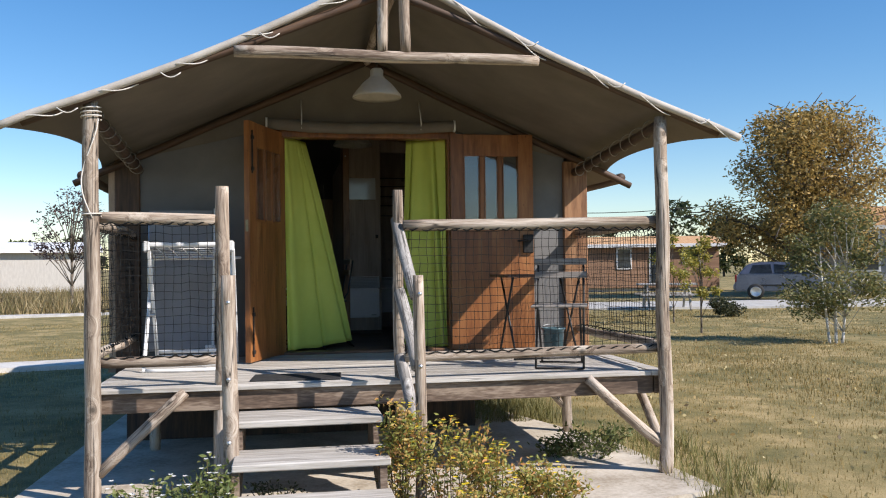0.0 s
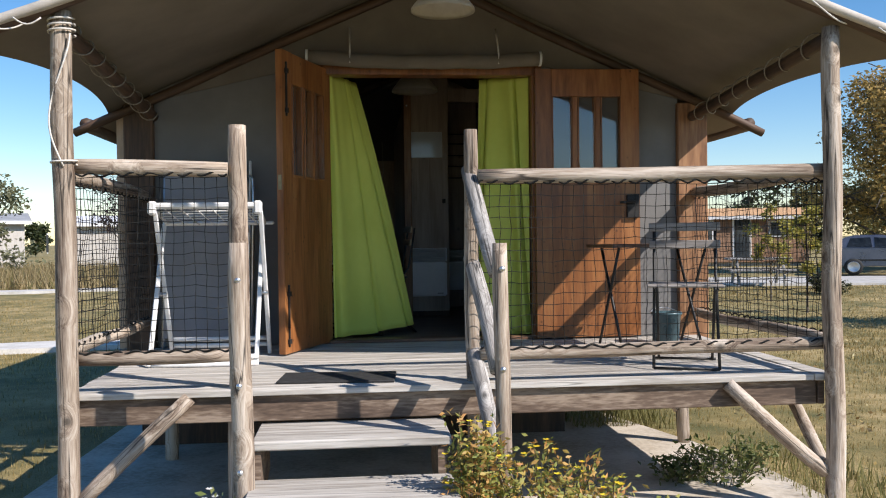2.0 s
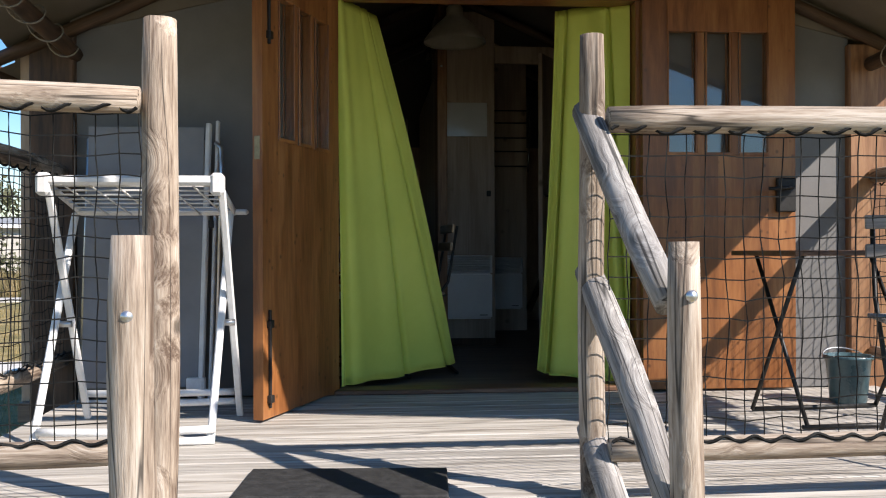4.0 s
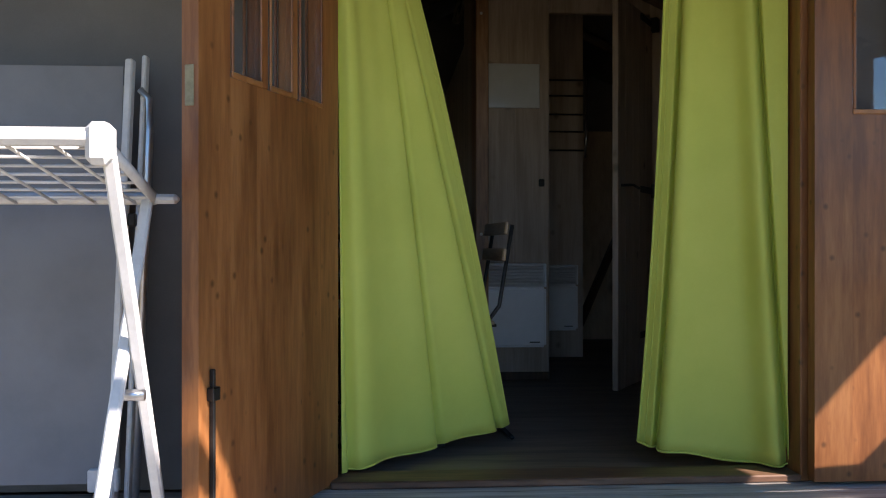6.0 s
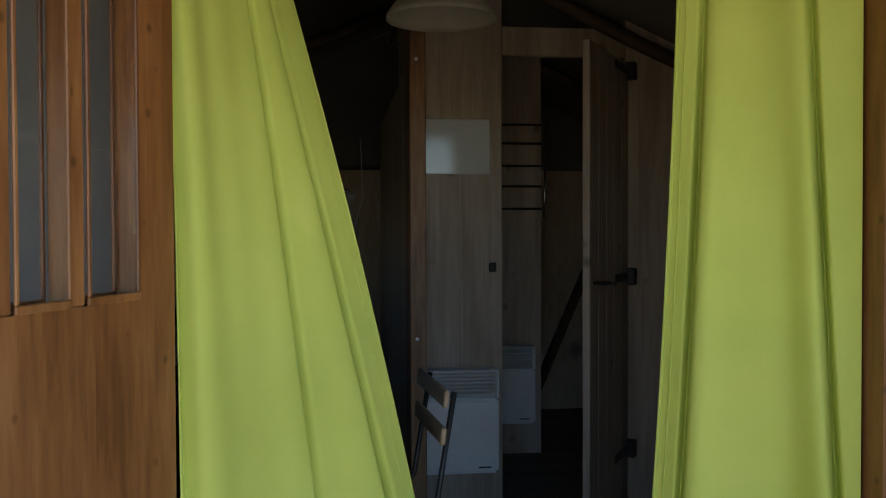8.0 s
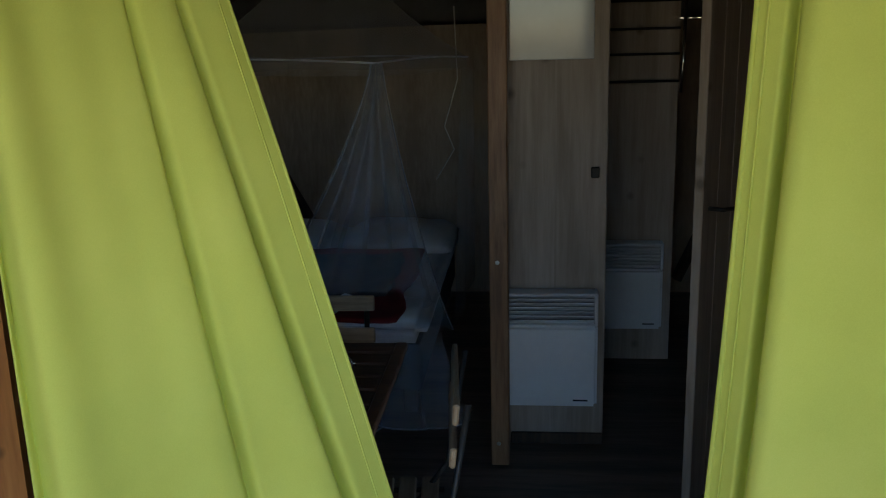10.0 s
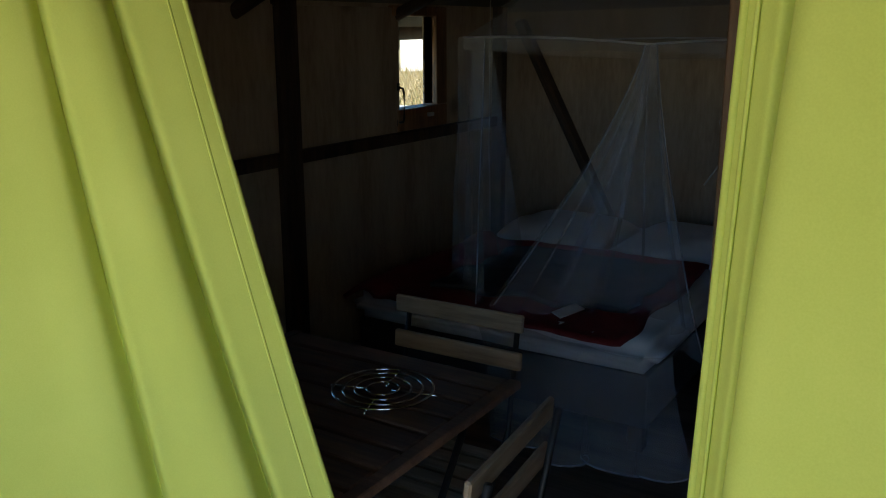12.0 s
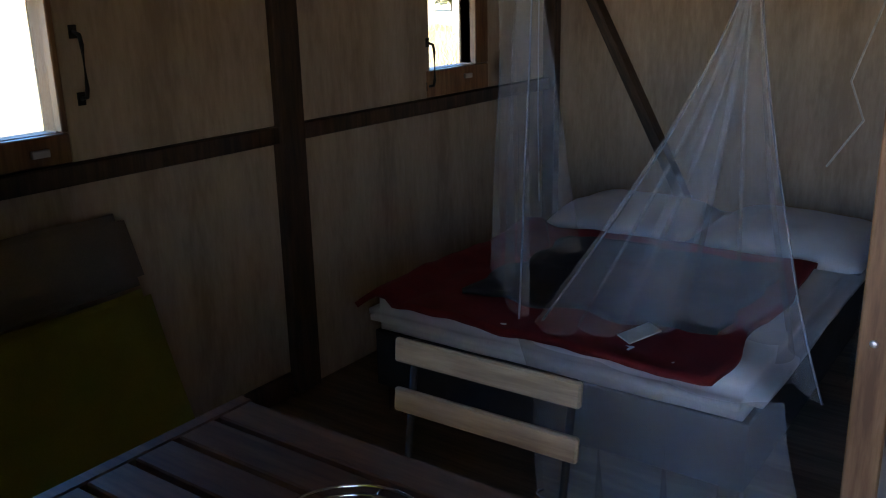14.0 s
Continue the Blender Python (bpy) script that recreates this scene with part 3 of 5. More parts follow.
box("jamb", (-0.865, -0.012, DZ), (-0.80, 0.11, 2.505), DOORWOOD, trim)
box("jamb", (0.605, -0.012, DZ), (0.67, 0.11, 2.505), DOORWOOD, trim)
box("sill", (-0.80, -0.02, DZ), (0.605, 0.11, DZ + 0.022), TEAK, trim, "scuffed brown threshold")


def door_leaf(name, hinge, end, label, flip=1):
    """A pine leaf with three tall panes over a plain panel; x runs from the hinge, y is its thickness, the glass lies near the face that flip names."""
    h, e = Vector((*hinge, 0)), Vector((*end, 0))
    d = e - h
    w = d.length
    m = Matrix.Translation((h.x, h.y, DZ + 0.012)) @ Matrix.Rotation(math.atan2(d.y, d.x), 4, "Z")
    ob = new(name)
    ob.matrix_basis = m
    tagged(ob, label, "door", kind="structure")
    H, th = 1.85, 0.042
    p0, p1, zb, zt = 0.115, 0.60, 1.085, 1.66

    def piece(n, lo, hi, mat, lab="", bevel=0.004):
        c = [(a + b) / 2 for a, b in zip(lo, hi)]
        return part(n, box_bm(*[b - a for a, b in zip(lo, hi)], bevel), mat, ob, lab, m @ pose(*c))
    nbd = 4
    for i in range(nbd):
        piece("board", (p0 + (p1 - p0) * i / nbd, -th / 2, 0), (p0 + (p1 - p0) * (i + 1) / nbd, th / 2, zb), DOORWOOD, bevel=0)
    piece("stile", (0, -th / 2, 0), (p0, th / 2, H), DOORWOOD, bevel=0)
    piece("stile", (p1, -th / 2, 0), (w - 0.001, th / 2, H), DOORWOOD, bevel=0)
    piece("top_rail", (p0, -th / 2, zt), (p1, th / 2, H), DOORWOOD)
    pw = (p1 - p0) / 3
    for i in (1, 2):
        piece("muntin", (p0 + pw * i - 0.019, -th / 2, zb), (p0 + pw * i + 0.019, th / 2, zt), DOORWOOD)
    for i in range(3):
        a = p0 + pw * i + (0.019 if i else 0)
        b = p0 + pw * (i + 1) - (0.019 if i < 2 else 0)
        g = piece("pane", (a, flip * 0.014 - 0.003, zb), (b, flip * 0.014 + 0.003, zt), PANEREFL, bevel=0)
        g.visible_shadow = False
        for s in (-1, 1):
            y = s * th / 2
            piece("bead", (a, min(y, y + s * 0.006), zb), (b, max(y, y + s * 0.006), zb + 0.014), DOORWOOD, bevel=0.002)
            piece("bead", (a, min(y, y + s * 0.006), zb + 0.014), (a + 0.009, max(y, y + s * 0.006), zt), DOORWOOD, bevel=0.002)
            piece("bead", (b - 0.009, min(y, y + s * 0.006), zb + 0.014), (b, max(y, y + s * 0.006), zt), DOORWOOD, bevel=0.002)
    return ob, m, piece, w, th


door1, m1, piece1, w1, th1 = door_leaf("door_1", (-0.80, 0.05), (-1.066, -0.632), "pine door leaf with three narrow panes, standing open")
piece1("strike_plate", (w1 - 0.002, -0.012, 1.0), (w1 + 0.002, 0.010, 1.09), BRASS, "brass strike plate", bevel=0.001)
for z0, z1 in ((0.04, 0.42), (1.45, 1.78)):
    piece1("bolt_rod", (w1 - 0.052, th1 / 2, z0), (w1 - 0.042, th1 / 2 + 0.012, z1), BLACK, "black iron slide bolt", bevel=0.002)
    piece1("bolt_guide", (w1 - 0.062, th1 / 2, z0 + 0.02), (w1 - 0.032, th1 / 2 + 0.018, z0 + 0.05), BLACK, bevel=0.002)
    piece1("bolt_guide", (w1 - 0.062, th1 / 2, z1 - 0.07), (w1 - 0.032, th1 / 2 + 0.018, z1 - 0.04), BLACK, bevel=0.002)
door2, m2, piece2, w2, th2 = door_leaf("door_2", (0.622, -0.045), (1.352, -0.05), "pine door leaf with three panes, folded back flat", flip=-1)
piece2("lock_case", (w2 - 0.10, -th2 / 2 - 0.03, 0.82), (w2 - 0.01, -th2 / 2, 0.98), BLACK, "black rim lock", bevel=0.006)
part("door_handle", tube_bm([(0, 0, 0), (0, -0.05, 0), (-0.02, -0.06, 0), (-0.11, -0.06, -0.005)], 0.008, 8), BLACK, door2, "black lever handle", m2 @ pose(w2 - 0.055, -th2 / 2 - 0.02, 0.93), smooth=True)

# rolled door flap with its straps
flap = thing("rolled_flap", (-0.13, -0.09, 2.58), "grey canvas door flap rolled up above the doorway", "canvas flap")
part("roll", tube_bm([(-0.92 + 1.57 * f, -0.09, 2.605 - 0.03 * math.sin(math.pi * f) + 0.012 * noise.noise((f * 7, 3, 0))) for f in [k / 30 for k in range(31)]], 0.048, 14), ROOFCLOTH, flap, smooth=True)
for x in (-0.64, 0.36):
    part("strap", tube_bm([(x, -0.01, 2.82), (x, -0.1, 2.70), (x, -0.142, 2.62), (x, -0.13, 2.565), (x, -0.08, 2.55)], 0.006, 5), ROPE, flap, smooth=True)
for x in (-0.925, 0.652):
    part("end_cap", tube_bm([(x - 0.008, -0.09, 2.605), (x + 0.008, -0.09, 2.605)], 0.051, 14), WHITEPLASTIC, flap, smooth=True)


# ---- curtains ----
def curtain(inner, outer, crests, waves, seed, label):
    """Cloth from its outer to its inner edge; each crest is a fold (u at the head, u at the hem, depth, side) that laps over what lies behind it."""
    z1, z0 = 2.52, 0.712

    def f(u, v):
        z = lerp(z1, z0, v)
        a, b = Vector((*outer(v), z)), Vector((*inner(v), z))
        d = b - a
        n = Vector((d.y, -d.x, 0)).normalized()
        if n.y > 0:
            n = -n
        p = a.lerp(b, u)
        h = (0.006 + 0.018 * v) * math.sin(2 * math.pi * waves * u + seed + 0.9 * v)
        h += 0.007 * (1 - v) ** 2 * math.sin(2 * math.pi * waves * 3.1 * u + seed * 2)
        for c0, c1, deep, side in crests:
            c = lerp(c0, c1, v)
            h += deep * math.exp(-((u - c + side * 0.02) / 0.10) ** 2) - 1.35 * deep * math.exp(-((u - c - side * 0.05) / 0.019) ** 2)
        p += n * h * min(1.0, 0.35 + 2.2 * v)
        p.z += 0.035 * (1 - u) * u * v ** 6 * math.sin(9 * u + seed) + 0.03 * v ** 8 * u ** 3
        return p
    ob = part("curtain", sheet_bm(f, 280, 44, 0.0025), CURTAIN, None, smooth=True)
    part("hem", tube_bm([f(1, k / 30) for k in range(31)], 0.0045, 6), CURTAIN, ob, "stitched edge", smooth=True)
    part("seam", tube_bm([f(0.955, k / 30) + Vector((0, -0.003, 0)) for k in range(31)], 0.0022, 5), CURTAIN, ob, "stitched seam beside the edge", smooth=True)
    part("bottom_hem", tube_bm([f(k / 60, 1) for k in range(61)], 0.004, 5), CURTAIN, ob, "turned bottom hem", smooth=True)
    return tagged(ob, label, "curtain", "door curtains")


curtain(lambda v: (-0.605 + 0.475 * v - 0.08 * v * v, 0.40 + 0.05 * v + 0.17 * v * v), lambda v: (-0.79, 0.055 + 0.02 * v),
        ((0.52, 0.54, 0.021, 1), (0.71, 0.86, 0.032, 1), (0.06, 0.10, 0.022, -1)), 1.1, 0.4, "plain lime green cloth curtain drawn aside in the doorway")
curtain(lambda v: (0.285 - 0.045 * v - 0.055 * v * v, 0.255 + 0.015 * v), lambda v: (0.60, 0.06),
        ((0.80, 0.82, 0.034, 1), (0.34, 0.06, 0.045, -1)), 1.2, 1.9, "plain lime green cloth curtain hanging straight in the doorway")

# ---- interior shell ----
tagged(box("floor", (XL - 0.06, 0.0, DZ - 0.10), (XR + 0.06, YB + 0.06, DZ - 0.012), FLOORWOOD), "dark worn board floor inside the tent", "floor", kind="structure")


def wall_x(name, x0, x1, openings, label):
    """A side wall of pale board with openings (y0, y1, z0, z1)."""
    zt = 2.30
    ys = sorted({0.05, YB, *[o[0] for o in openings], *[o[1] for o in openings]})
    bm = bmesh.new()
    for ya, yb in zip(ys, ys[1:]):
        spans = [(DZ - 0.1, zt)]
        for o in openings:
            if o[0] <= ya and yb <= o[1]:
                spans = [(DZ - 0.1, o[2]), (o[3], zt)]
        for za, zb in spans:
            bmesh.ops.create_cube(bm, size=1.0, matrix=Matrix.Translation(((x0 + x1) / 2, (ya + yb) / 2, (za + zb) / 2)) @ Matrix.Diagonal((x1 - x0, yb - ya, zb - za, 1)))
    return tagged(part(name, bm, PLY), label, "wall", kind="structure")


WIN = [(0.98, 1.535, 1.757, 2.25), (3.20, 3.54, 1.787, 2.24)]
wall_x("wall_left", XL - 0.06, XL, WIN, "pale wooden board side wall with two small windows")
wall_x("wall_right", XR, XR + 0.06, [], "pale wooden board side wall")
tagged(box("wall_back", (XL - 0.06, YB, DZ - 0.1), (XR + 0.06, YB + 0.06, 2.3), PLY), "pale wooden board back wall", "wall", kind="structure")
part_wall = tagged(box("wall_partition", (-0.13, YP, DZ), (0.245, YP + 0.04, 3.02), PINE), "pale knotty pine partition between bed and bath", "wall", kind="structure")
poly_wall("wall_partition_right", [(0.80, DZ), (XR, DZ), (XR, gable(XR)), (0.80, gable(0.80))], YP, YP + 0.04, PINE, "pale knotty pine partition wall")
poly_wall("wall_back_gable", [(XL - 0.06, 2.302), (XR + 0.06, 2.302), (XR + 0.06, gable(XR + 0.06)), (RX, gable(RX)), (XL - 0.06, gable(XL - 0.06))], YB, YB + 0.05, CANVAS, "grey canvas back gable")
tagged(box("wall_partition_top", (0.246, YP, 2.655), (0.799, YP + 0.04, 2.78), PINE), "pine board above the bathroom doorway", "wall", kind="structure")
tagged(box("wall_bath_side", (-0.17, YP + 0.05, DZ), (-0.14, YB, 2.6), PINE), "pine board wall between bed and bathroom", "wall", kind="structure")
poly_wall("wall_bath_back", [(-0.135, DZ), (0.634, DZ), (0.634, gable(0.634)), (-0.09, gable(-0.09)), (-0.135, gable(-0.135))], YBATH, YBATH + 0.03, PINE, "pale pine board wall of the bathroom")

# ---- inside: framing and windows ----
tagged(box("wall_post", (XL, 2.318, DZ), (XL + 0.045, 2.436, 2.30), DARKWOOD), "dark stained upright on the side wall", "post")
box("rail_dark", (XL, 0.05, 1.612), (XL + 0.04, 2.316, 1.67), DARKWOOD)
tagged(scene.collection.objects[-1], "dark stained horizontal rail on the side wall", "rail", "wall rails")
box("rail_dark", (XL, 2.438, 1.612), (XL + 0.04, YB, 1.67), DARKWOOD)
tagged(scene.collection.objects[-1], "dark stained horizontal rail on the side wall", "rail", "wall rails")
tagged(box("baseboard", (XL, 0.05, DZ - 0.012), (XL + 0.02, 2.316, DZ + 0.08), DARKWOOD), "dark baseboard", "baseboard", kind="structure")
for k, (ya, yb, za, zb) in enumerate(WIN):
    w = thing("window_%d" % (k + 1), (XL - 0.03, (ya + yb) / 2, za), "small window in an oiled pine frame", "window", kind="structure")
    ye = yb + (0.02 if k == 0 else 0.10)
    box("window_sill", (XL - 0.05, ya - 0.02, 1.674), (XL + 0.03, ye, za - 0.002), FRAMEWOOD, w)
    box("window_frame", (XL - 0.055, yb, za), (XL + 0.03, ye, zb + 0.05), FRAMEWOOD, w)
    box("window_frame", (XL - 0.05, ya - 0.05, zb + 0.001), (XL + 0.03, yb - 0.001, zb + 0.05), FRAMEWOOD, w)
    if k == 0:
        box("window_frame", (XL - 0.05, ya - 0.05, za), (XL + 0.03, ya, zb), FRAMEWOOD, w)
    g = box("pane", (XL - 0.056, ya, za), (XL - 0.050, yb, zb), PANE, w, bevel=0)
    g.visible_shadow = False
    box("latch", (XL + 0.03, yb - 0.10, za - 0.055), (XL + 0.045, yb - 0.05, za - 0.035), ALU, w, "steel window latch", 0.002)
# sliding shutter boards beside the windows
for ya, yb in ((1.558, 2.314), (2.45, 3.205)):
    s = box("sliding_shutter", (XL, ya, 1.672), (XL + 0.022, yb, 2.28), PLY, None, "", 0.003)
    tagged(s, "pale wooden sliding shutter pushed beside the window", "shutter", "sliding shutters")
    yh = ya + 0.05 if ya < 2 else yb - 0.015
    zh = 1.84 if ya < 2 else 1.72
    xs = XL + 0.022
    part("shutter_handle", tube_bm([(xs + 0.002, yh, zh), (xs + 0.03, yh, zh + 0.006), (xs + 0.036, yh, zh + 0.03), (xs + 0.036, yh, zh + 0.145), (xs + 0.03, yh, zh + 0.17), (xs + 0.002, yh, zh + 0.178)], 0.006, 8), BLACK, s, "black iron pull handle", smooth=True)
    for dz in (0, 0.178):
        box("handle_plate", (xs, yh - 0.012, zh + dz - 0.018), (xs + 0.004, yh + 0.012, zh + dz + 0.018), BLACK, s, bevel=0.001)
bp = thing("wall_brace", (-1.9, YB - 0.03, 1.5), "dark slanting timber brace on the back wall", "brace")
m, n = along((-1.97, YB - 0.03, 2.22), (-1.30, YB - 0.03, 0.98))
part("timber", box_bm(0.085, 0.05, n, 0.004, (0, 0, n / 2)), DARKWOOD, bp, "", m)
bp = thing("wall_brace", (1.05, YB - 0.03, 1.2), "dark slanting timber brace on the bathroom wall", "brace")
m, n = along((0.86, YB - 0.03, 0.76), (1.36, YB - 0.03, 1.92))
part("timber", box_bm(0.085, 0.05, n, 0.004, (0, 0, n / 2)), DARKWOOD, bp, "", m)
tagged(box("wall_post", (XL, YB - 0.06, DZ), (XL + 0.07, YB, 2.30), DARKWOOD), "dark stained corner upright", "post")
post = tagged(box("partition_post", (-0.178, 1.915, DZ), (-0.112, 2.135, 3.0), FRAMEWOOD), "oiled pine post at the end of the partition", "post")
for z in (0.768, 1.453, 2.587):
    part("bolt", lathe_bm([(0.0001, 0.004), (0.006, 0.003), (0.008, 0.0)], 12), ALU, post, "", pose(-0.15, 1.915, z, 90, 0, 0))
for x in (RX,):
    for y in (1.0, 2.1, 3.2):
        for s in (-1, 1):
            log("rafter", (RX, y, RZ - 0.09), (RX + s * 2.2, y, roof_z(RX + s * 2.2, 1) - 0.06), 0.032, 0.03, DARKWOOD)
            tagged(scene.collection.objects[-1], "dark round rafter under the canvas roof", "rafter", "inner rafters")
# grooves between the partition boards
for x in (0.058,):
    box("cover_strip", (x - 0.004, YP - 0.004, DZ + 0.1), (x + 0.004, YP, 2.14), PINE, part_wall, bevel=0.001)
box("skirting", (-0.11, YP - 0.012, DZ - 0.012), (0.245, YP, DZ + 0.035), DARKWOOD, part_wall)


# ---- things inside ----
def convector(x0, x1, z0, z1, y):
    h = thing("wall_heater", ((x0 + x1) / 2, y, z0), "white electric panel heater with a slotted top on the wall", "heater", "wall heaters")
    d, zs = 0.075, z1 - 0.125
    bm = box_bm(x1 - x0, d, zs - z0, 0.012, seg=3)
    part("casing", bm, WHITE, h, "", pose((x0 + x1) / 2, y - d / 2 - 0.012, (z0 + zs) / 2), smooth=False)
    box("back_plate", (x0 + 0.01, y - 0.035, zs), (x1 - 0.01, y - 0.004, z1 - 0.012), BLACK, h)
    for x in (x0, x1 - 0.012):
        box("end_cheek", (x, y - d - 0.012, zs), (x + 0.012, y - 0.012, z1), WHITE, h)
    n = 7
    for i in range(n):
        z = zs + 0.004 + i * (z1 - zs - 0.01) / n
        part("slat", box_bm(x1 - x0 - 0.026, 0.045, 0.006, 0.002), WHITE, h, "", pose((x0 + x1) / 2, y - d + 0.016, z + 0.006, -28, 0, 0))
    box("top_edge", (x0 + 0.012, y - d - 0.012, z1 - 0.012), (x1 - 0.012, y - 0.012, z1), WHITE, h)
    box("badge", (x1 - 0.09, y - d - 0.0135, z0 + 0.025), (x1 - 0.035, y - d - 0.0115, z0 + 0.031), BLACK, h, "small dark lettering bar", 0)
    return h


convector(-0.136, 0.214, 0.855, 1.30, YP)
convector(0.262, 0.585, 0.858, 1.275, YBATH)
GLOSSBOARD = material("glossy_white_board", [(0.62, 0.63, 0.63), (0.68, 0.69, 0.69)], 0.08, scale=3, fine=10, bump=0.0)
tagged(box("notice_board", (-0.108, YP - 0.012, 2.137), (0.19, YP, 2.376), GLOSSBOARD, None, "", 0.003), "glossy white notice board on the pine wall", "notice board")
tagged(box("light_switch", (0.185, YP - 0.02, 1.715), (0.215, YP, 1.755), BLACK, None, "", 0.004), "small black switch on the pine wall", "switch")


def dome_lamp(x, y, rim, r, zhook, label):
    l = thing("pendant_lamp", (x, y, rim), label, "lamp", "pendant lamps")
    prof = [(r, 0), (r * 0.985, 0.018), (r * 0.86, r * 0.26), (r * 0.60, r * 0.58), (r * 0.34, r * 0.80), (r * 0.27, r * 0.9), (r * 0.27, r * 1.12), (r * 0.2, r * 1.2), (0.006, r * 1.22)]
    bm = lathe_bm(prof, 40)
    bmesh.ops.solidify(bm, geom=bm.faces[:], thickness=0.003)
    part("shade", bm, CREAM, l, "", pose(x, y, rim), smooth=True)
    part("cord", tube_bm([(0, 0, 0), (0, 0, zhook - rim - r * 1.2)], 0.004, 6), BLACK, l, "", pose(x, y, rim + r * 1.2), smooth=True)
    part("bulb", lathe_bm([(0.0001, -0.05), (0.02, -0.045), (0.032, -0.02), (0.03, 0.005), (0.015, 0.035), (0.013, 0.06)], 20), WHITE, l, "unlit bulb", pose(x, y, rim + r * 0.75), smooth=True)


dome_lamp(-0.13, -1.3, 2.605, 0.173, RZ - 0.06, "cream enamel dome lamp hanging under the porch canopy")
dome_lamp(-0.105, 1.44, 2.632, 0.195, RZ - 0.06, "cream dome lamp hanging inside the tent")

# open bathroom door
d = Vector((0.472 - 0.79, 1.63 - 2.12, 0))
bd = new("door_3")
bd.matrix_basis = Matrix.Translation((0.79, 2.12, DZ + 0.01)) @ Matrix.Rotation(math.atan2(d.y, d.x), 4, "Z")
tagged(bd, "pale pine bathroom door standing wide open", "door", kind="structure")
for i in range(5):
    wv = d.length / 5
    part("board", box_bm(wv - 0.002, 0.03, 1.93, 0.003), PINE, bd, "", bd.matrix_basis @ pose(wv * (i + 0.5), 0, 0.965))
for z in (0.24, 1.00, 1.90):
    part("strap_hinge", box_bm(0.20, 0.006, 0.035, 0.002), BLACK, bd, "black strap hinge", bd.matrix_basis @ pose(0.12, 0.018, z))
    part("strap_hinge", box_bm(0.045, 0.05, 0.075, 0.004), BLACK, bd, "black hinge block", bd.matrix_basis @ pose(0.0, 0.025, z))
part("door_handle", tube_bm([(0, 0, 0), (0, 0.045, 0), (-0.02, 0.055, 0), (-0.11, 0.055, -0.01)], 0.007, 8), BLACK, bd, "black lever handle", bd.matrix_basis @ pose(d.length - 0.05, 0.015, 1.0), smooth=True)
rack = thing("towel_rail", (0.45, YBATH - 0.03, 2.0), "dark wall-mounted towel rail in the bathroom", "towel rail")
for z in (2.01, 2.13, 2.24, 2.36, 2.46):
    tube("bar", [(0.28, YBATH - 0.04, z), (0.63, YBATH - 0.04, z)], 0.006, BLACK, rack)
tube("upright", [(0.635, YBATH - 0.06, 1.96), (0.645, YBATH - 0.05, 2.1), (0.65, YBATH - 0.04, 2.5)], 0.008, CHROME, rack)
tube("upright", [(0.275, YBATH - 0.04, 1.98), (0.275, YBATH - 0.04, 2.5)], 0.008, BLACK, rack)

# bed
bed = thing("double_bed", (-1.1, 3.25, DZ), "double bed with a white sheet on a dark base", "bed")
BX0, BX1, BY0, BY1 = -1.80, -0.46, 2.34, 4.20
box("base", (BX0 + 0.03, BY0 + 0.04, DZ + 0.10), (BX1 - 0.03, BY1, 0.984), GREYCLOTH, bed, "dark slatted base")
for x in (BX0 + 0.08, BX1 - 0.08):
    for y in (BY0 + 0.1, BY1 - 0.1):
        box("leg", (x - 0.03, y - 0.03, DZ - 0.012), (x + 0.03, y + 0.03, DZ + 0.10), DARKWOOD, bed)


def soft_box(lo, hi, bevel, seed, amp=0.012, cuts=14):
    c = [(a + b) / 2 for a, b in zip(lo, hi)]
    s = [b - a for a, b in zip(lo, hi)]
    bm = bmesh.new()
    bmesh.ops.create_cube(bm, size=1.0, matrix=Matrix.Diagonal((*s, 1)))
    bmesh.ops.bevel(bm, geom=bm.edges[:], offset=bevel, segments=4, affect="EDGES")
    bmesh.ops.subdivide_edges(bm, edges=[e for e in bm.edges if e.calc_length() > 0.25], cuts=cuts, use_grid_fill=True)
    for v in bm.verts:
        v.co += amp * noise.noise_vector(v.co * 5 + Vector((seed, 0, 0)))
    return bm, pose(*c)


bm, mm = soft_box((BX0, BY0, 0.985), (BX1, BY1, 1.105), 0.05, 3, 0.006)
part("mattress", bm, SHEET, bed, "white sheeted mattress", mm, smooth=True)
for x0, x1, s in ((-1.72, -1.10, 11), (-1.06, -0.44, 17)):
    bm = bmesh.new()
    n = 18
    top, low = [], []
    for j in range(n + 1):
        rt, rl = [], []
        for i in range(n + 1):
            a, b = 2 * i / n - 1, 2 * j / n - 1
            k = max(0.0, (1 - a ** 4) * (1 - b ** 4)) ** 0.55
            nz = 0.02 * noise.noise((a * 1.8 + s, b * 1.8, 0)) * k
            x = lerp(x0, x1, i / n) * 1.0
            y = lerp(3.42, 3.98, j / n)
            rt.append(bm.verts.new((x, y, 1.118 + 0.095 * k + nz + 0.015 * j / n)))
            rl.append(bm.verts.new((x, y, 1.122 - 0.02 * k)) if 0 < i < n and 0 < j < n else rt[-1])
        top.append(rt)
        low.append(rl)
    for j in range(n):
        for i in range(n):
            bm.faces.new((top[j][i], top[j][i + 1], top[j + 1][i + 1], top[j + 1][i]))
            q = [low[j][i], low[j + 1][i], low[j + 1][i + 1], low[j][i + 1]]
            try:
                bm.faces.new(q)
            except ValueError:
                pass
    tagged(part("pillow", bm, SHEET, None, smooth=True), "plump white pillow at the head of the bed", "pillow", "bed pillows")


def lie(x, y):
    """Top of the covered bed."""
    return 1.108 + 0.02 * noise.noise((x * 4, y * 4, 2)) + 0.012 * noise.noise((x * 11, y * 9, 5))


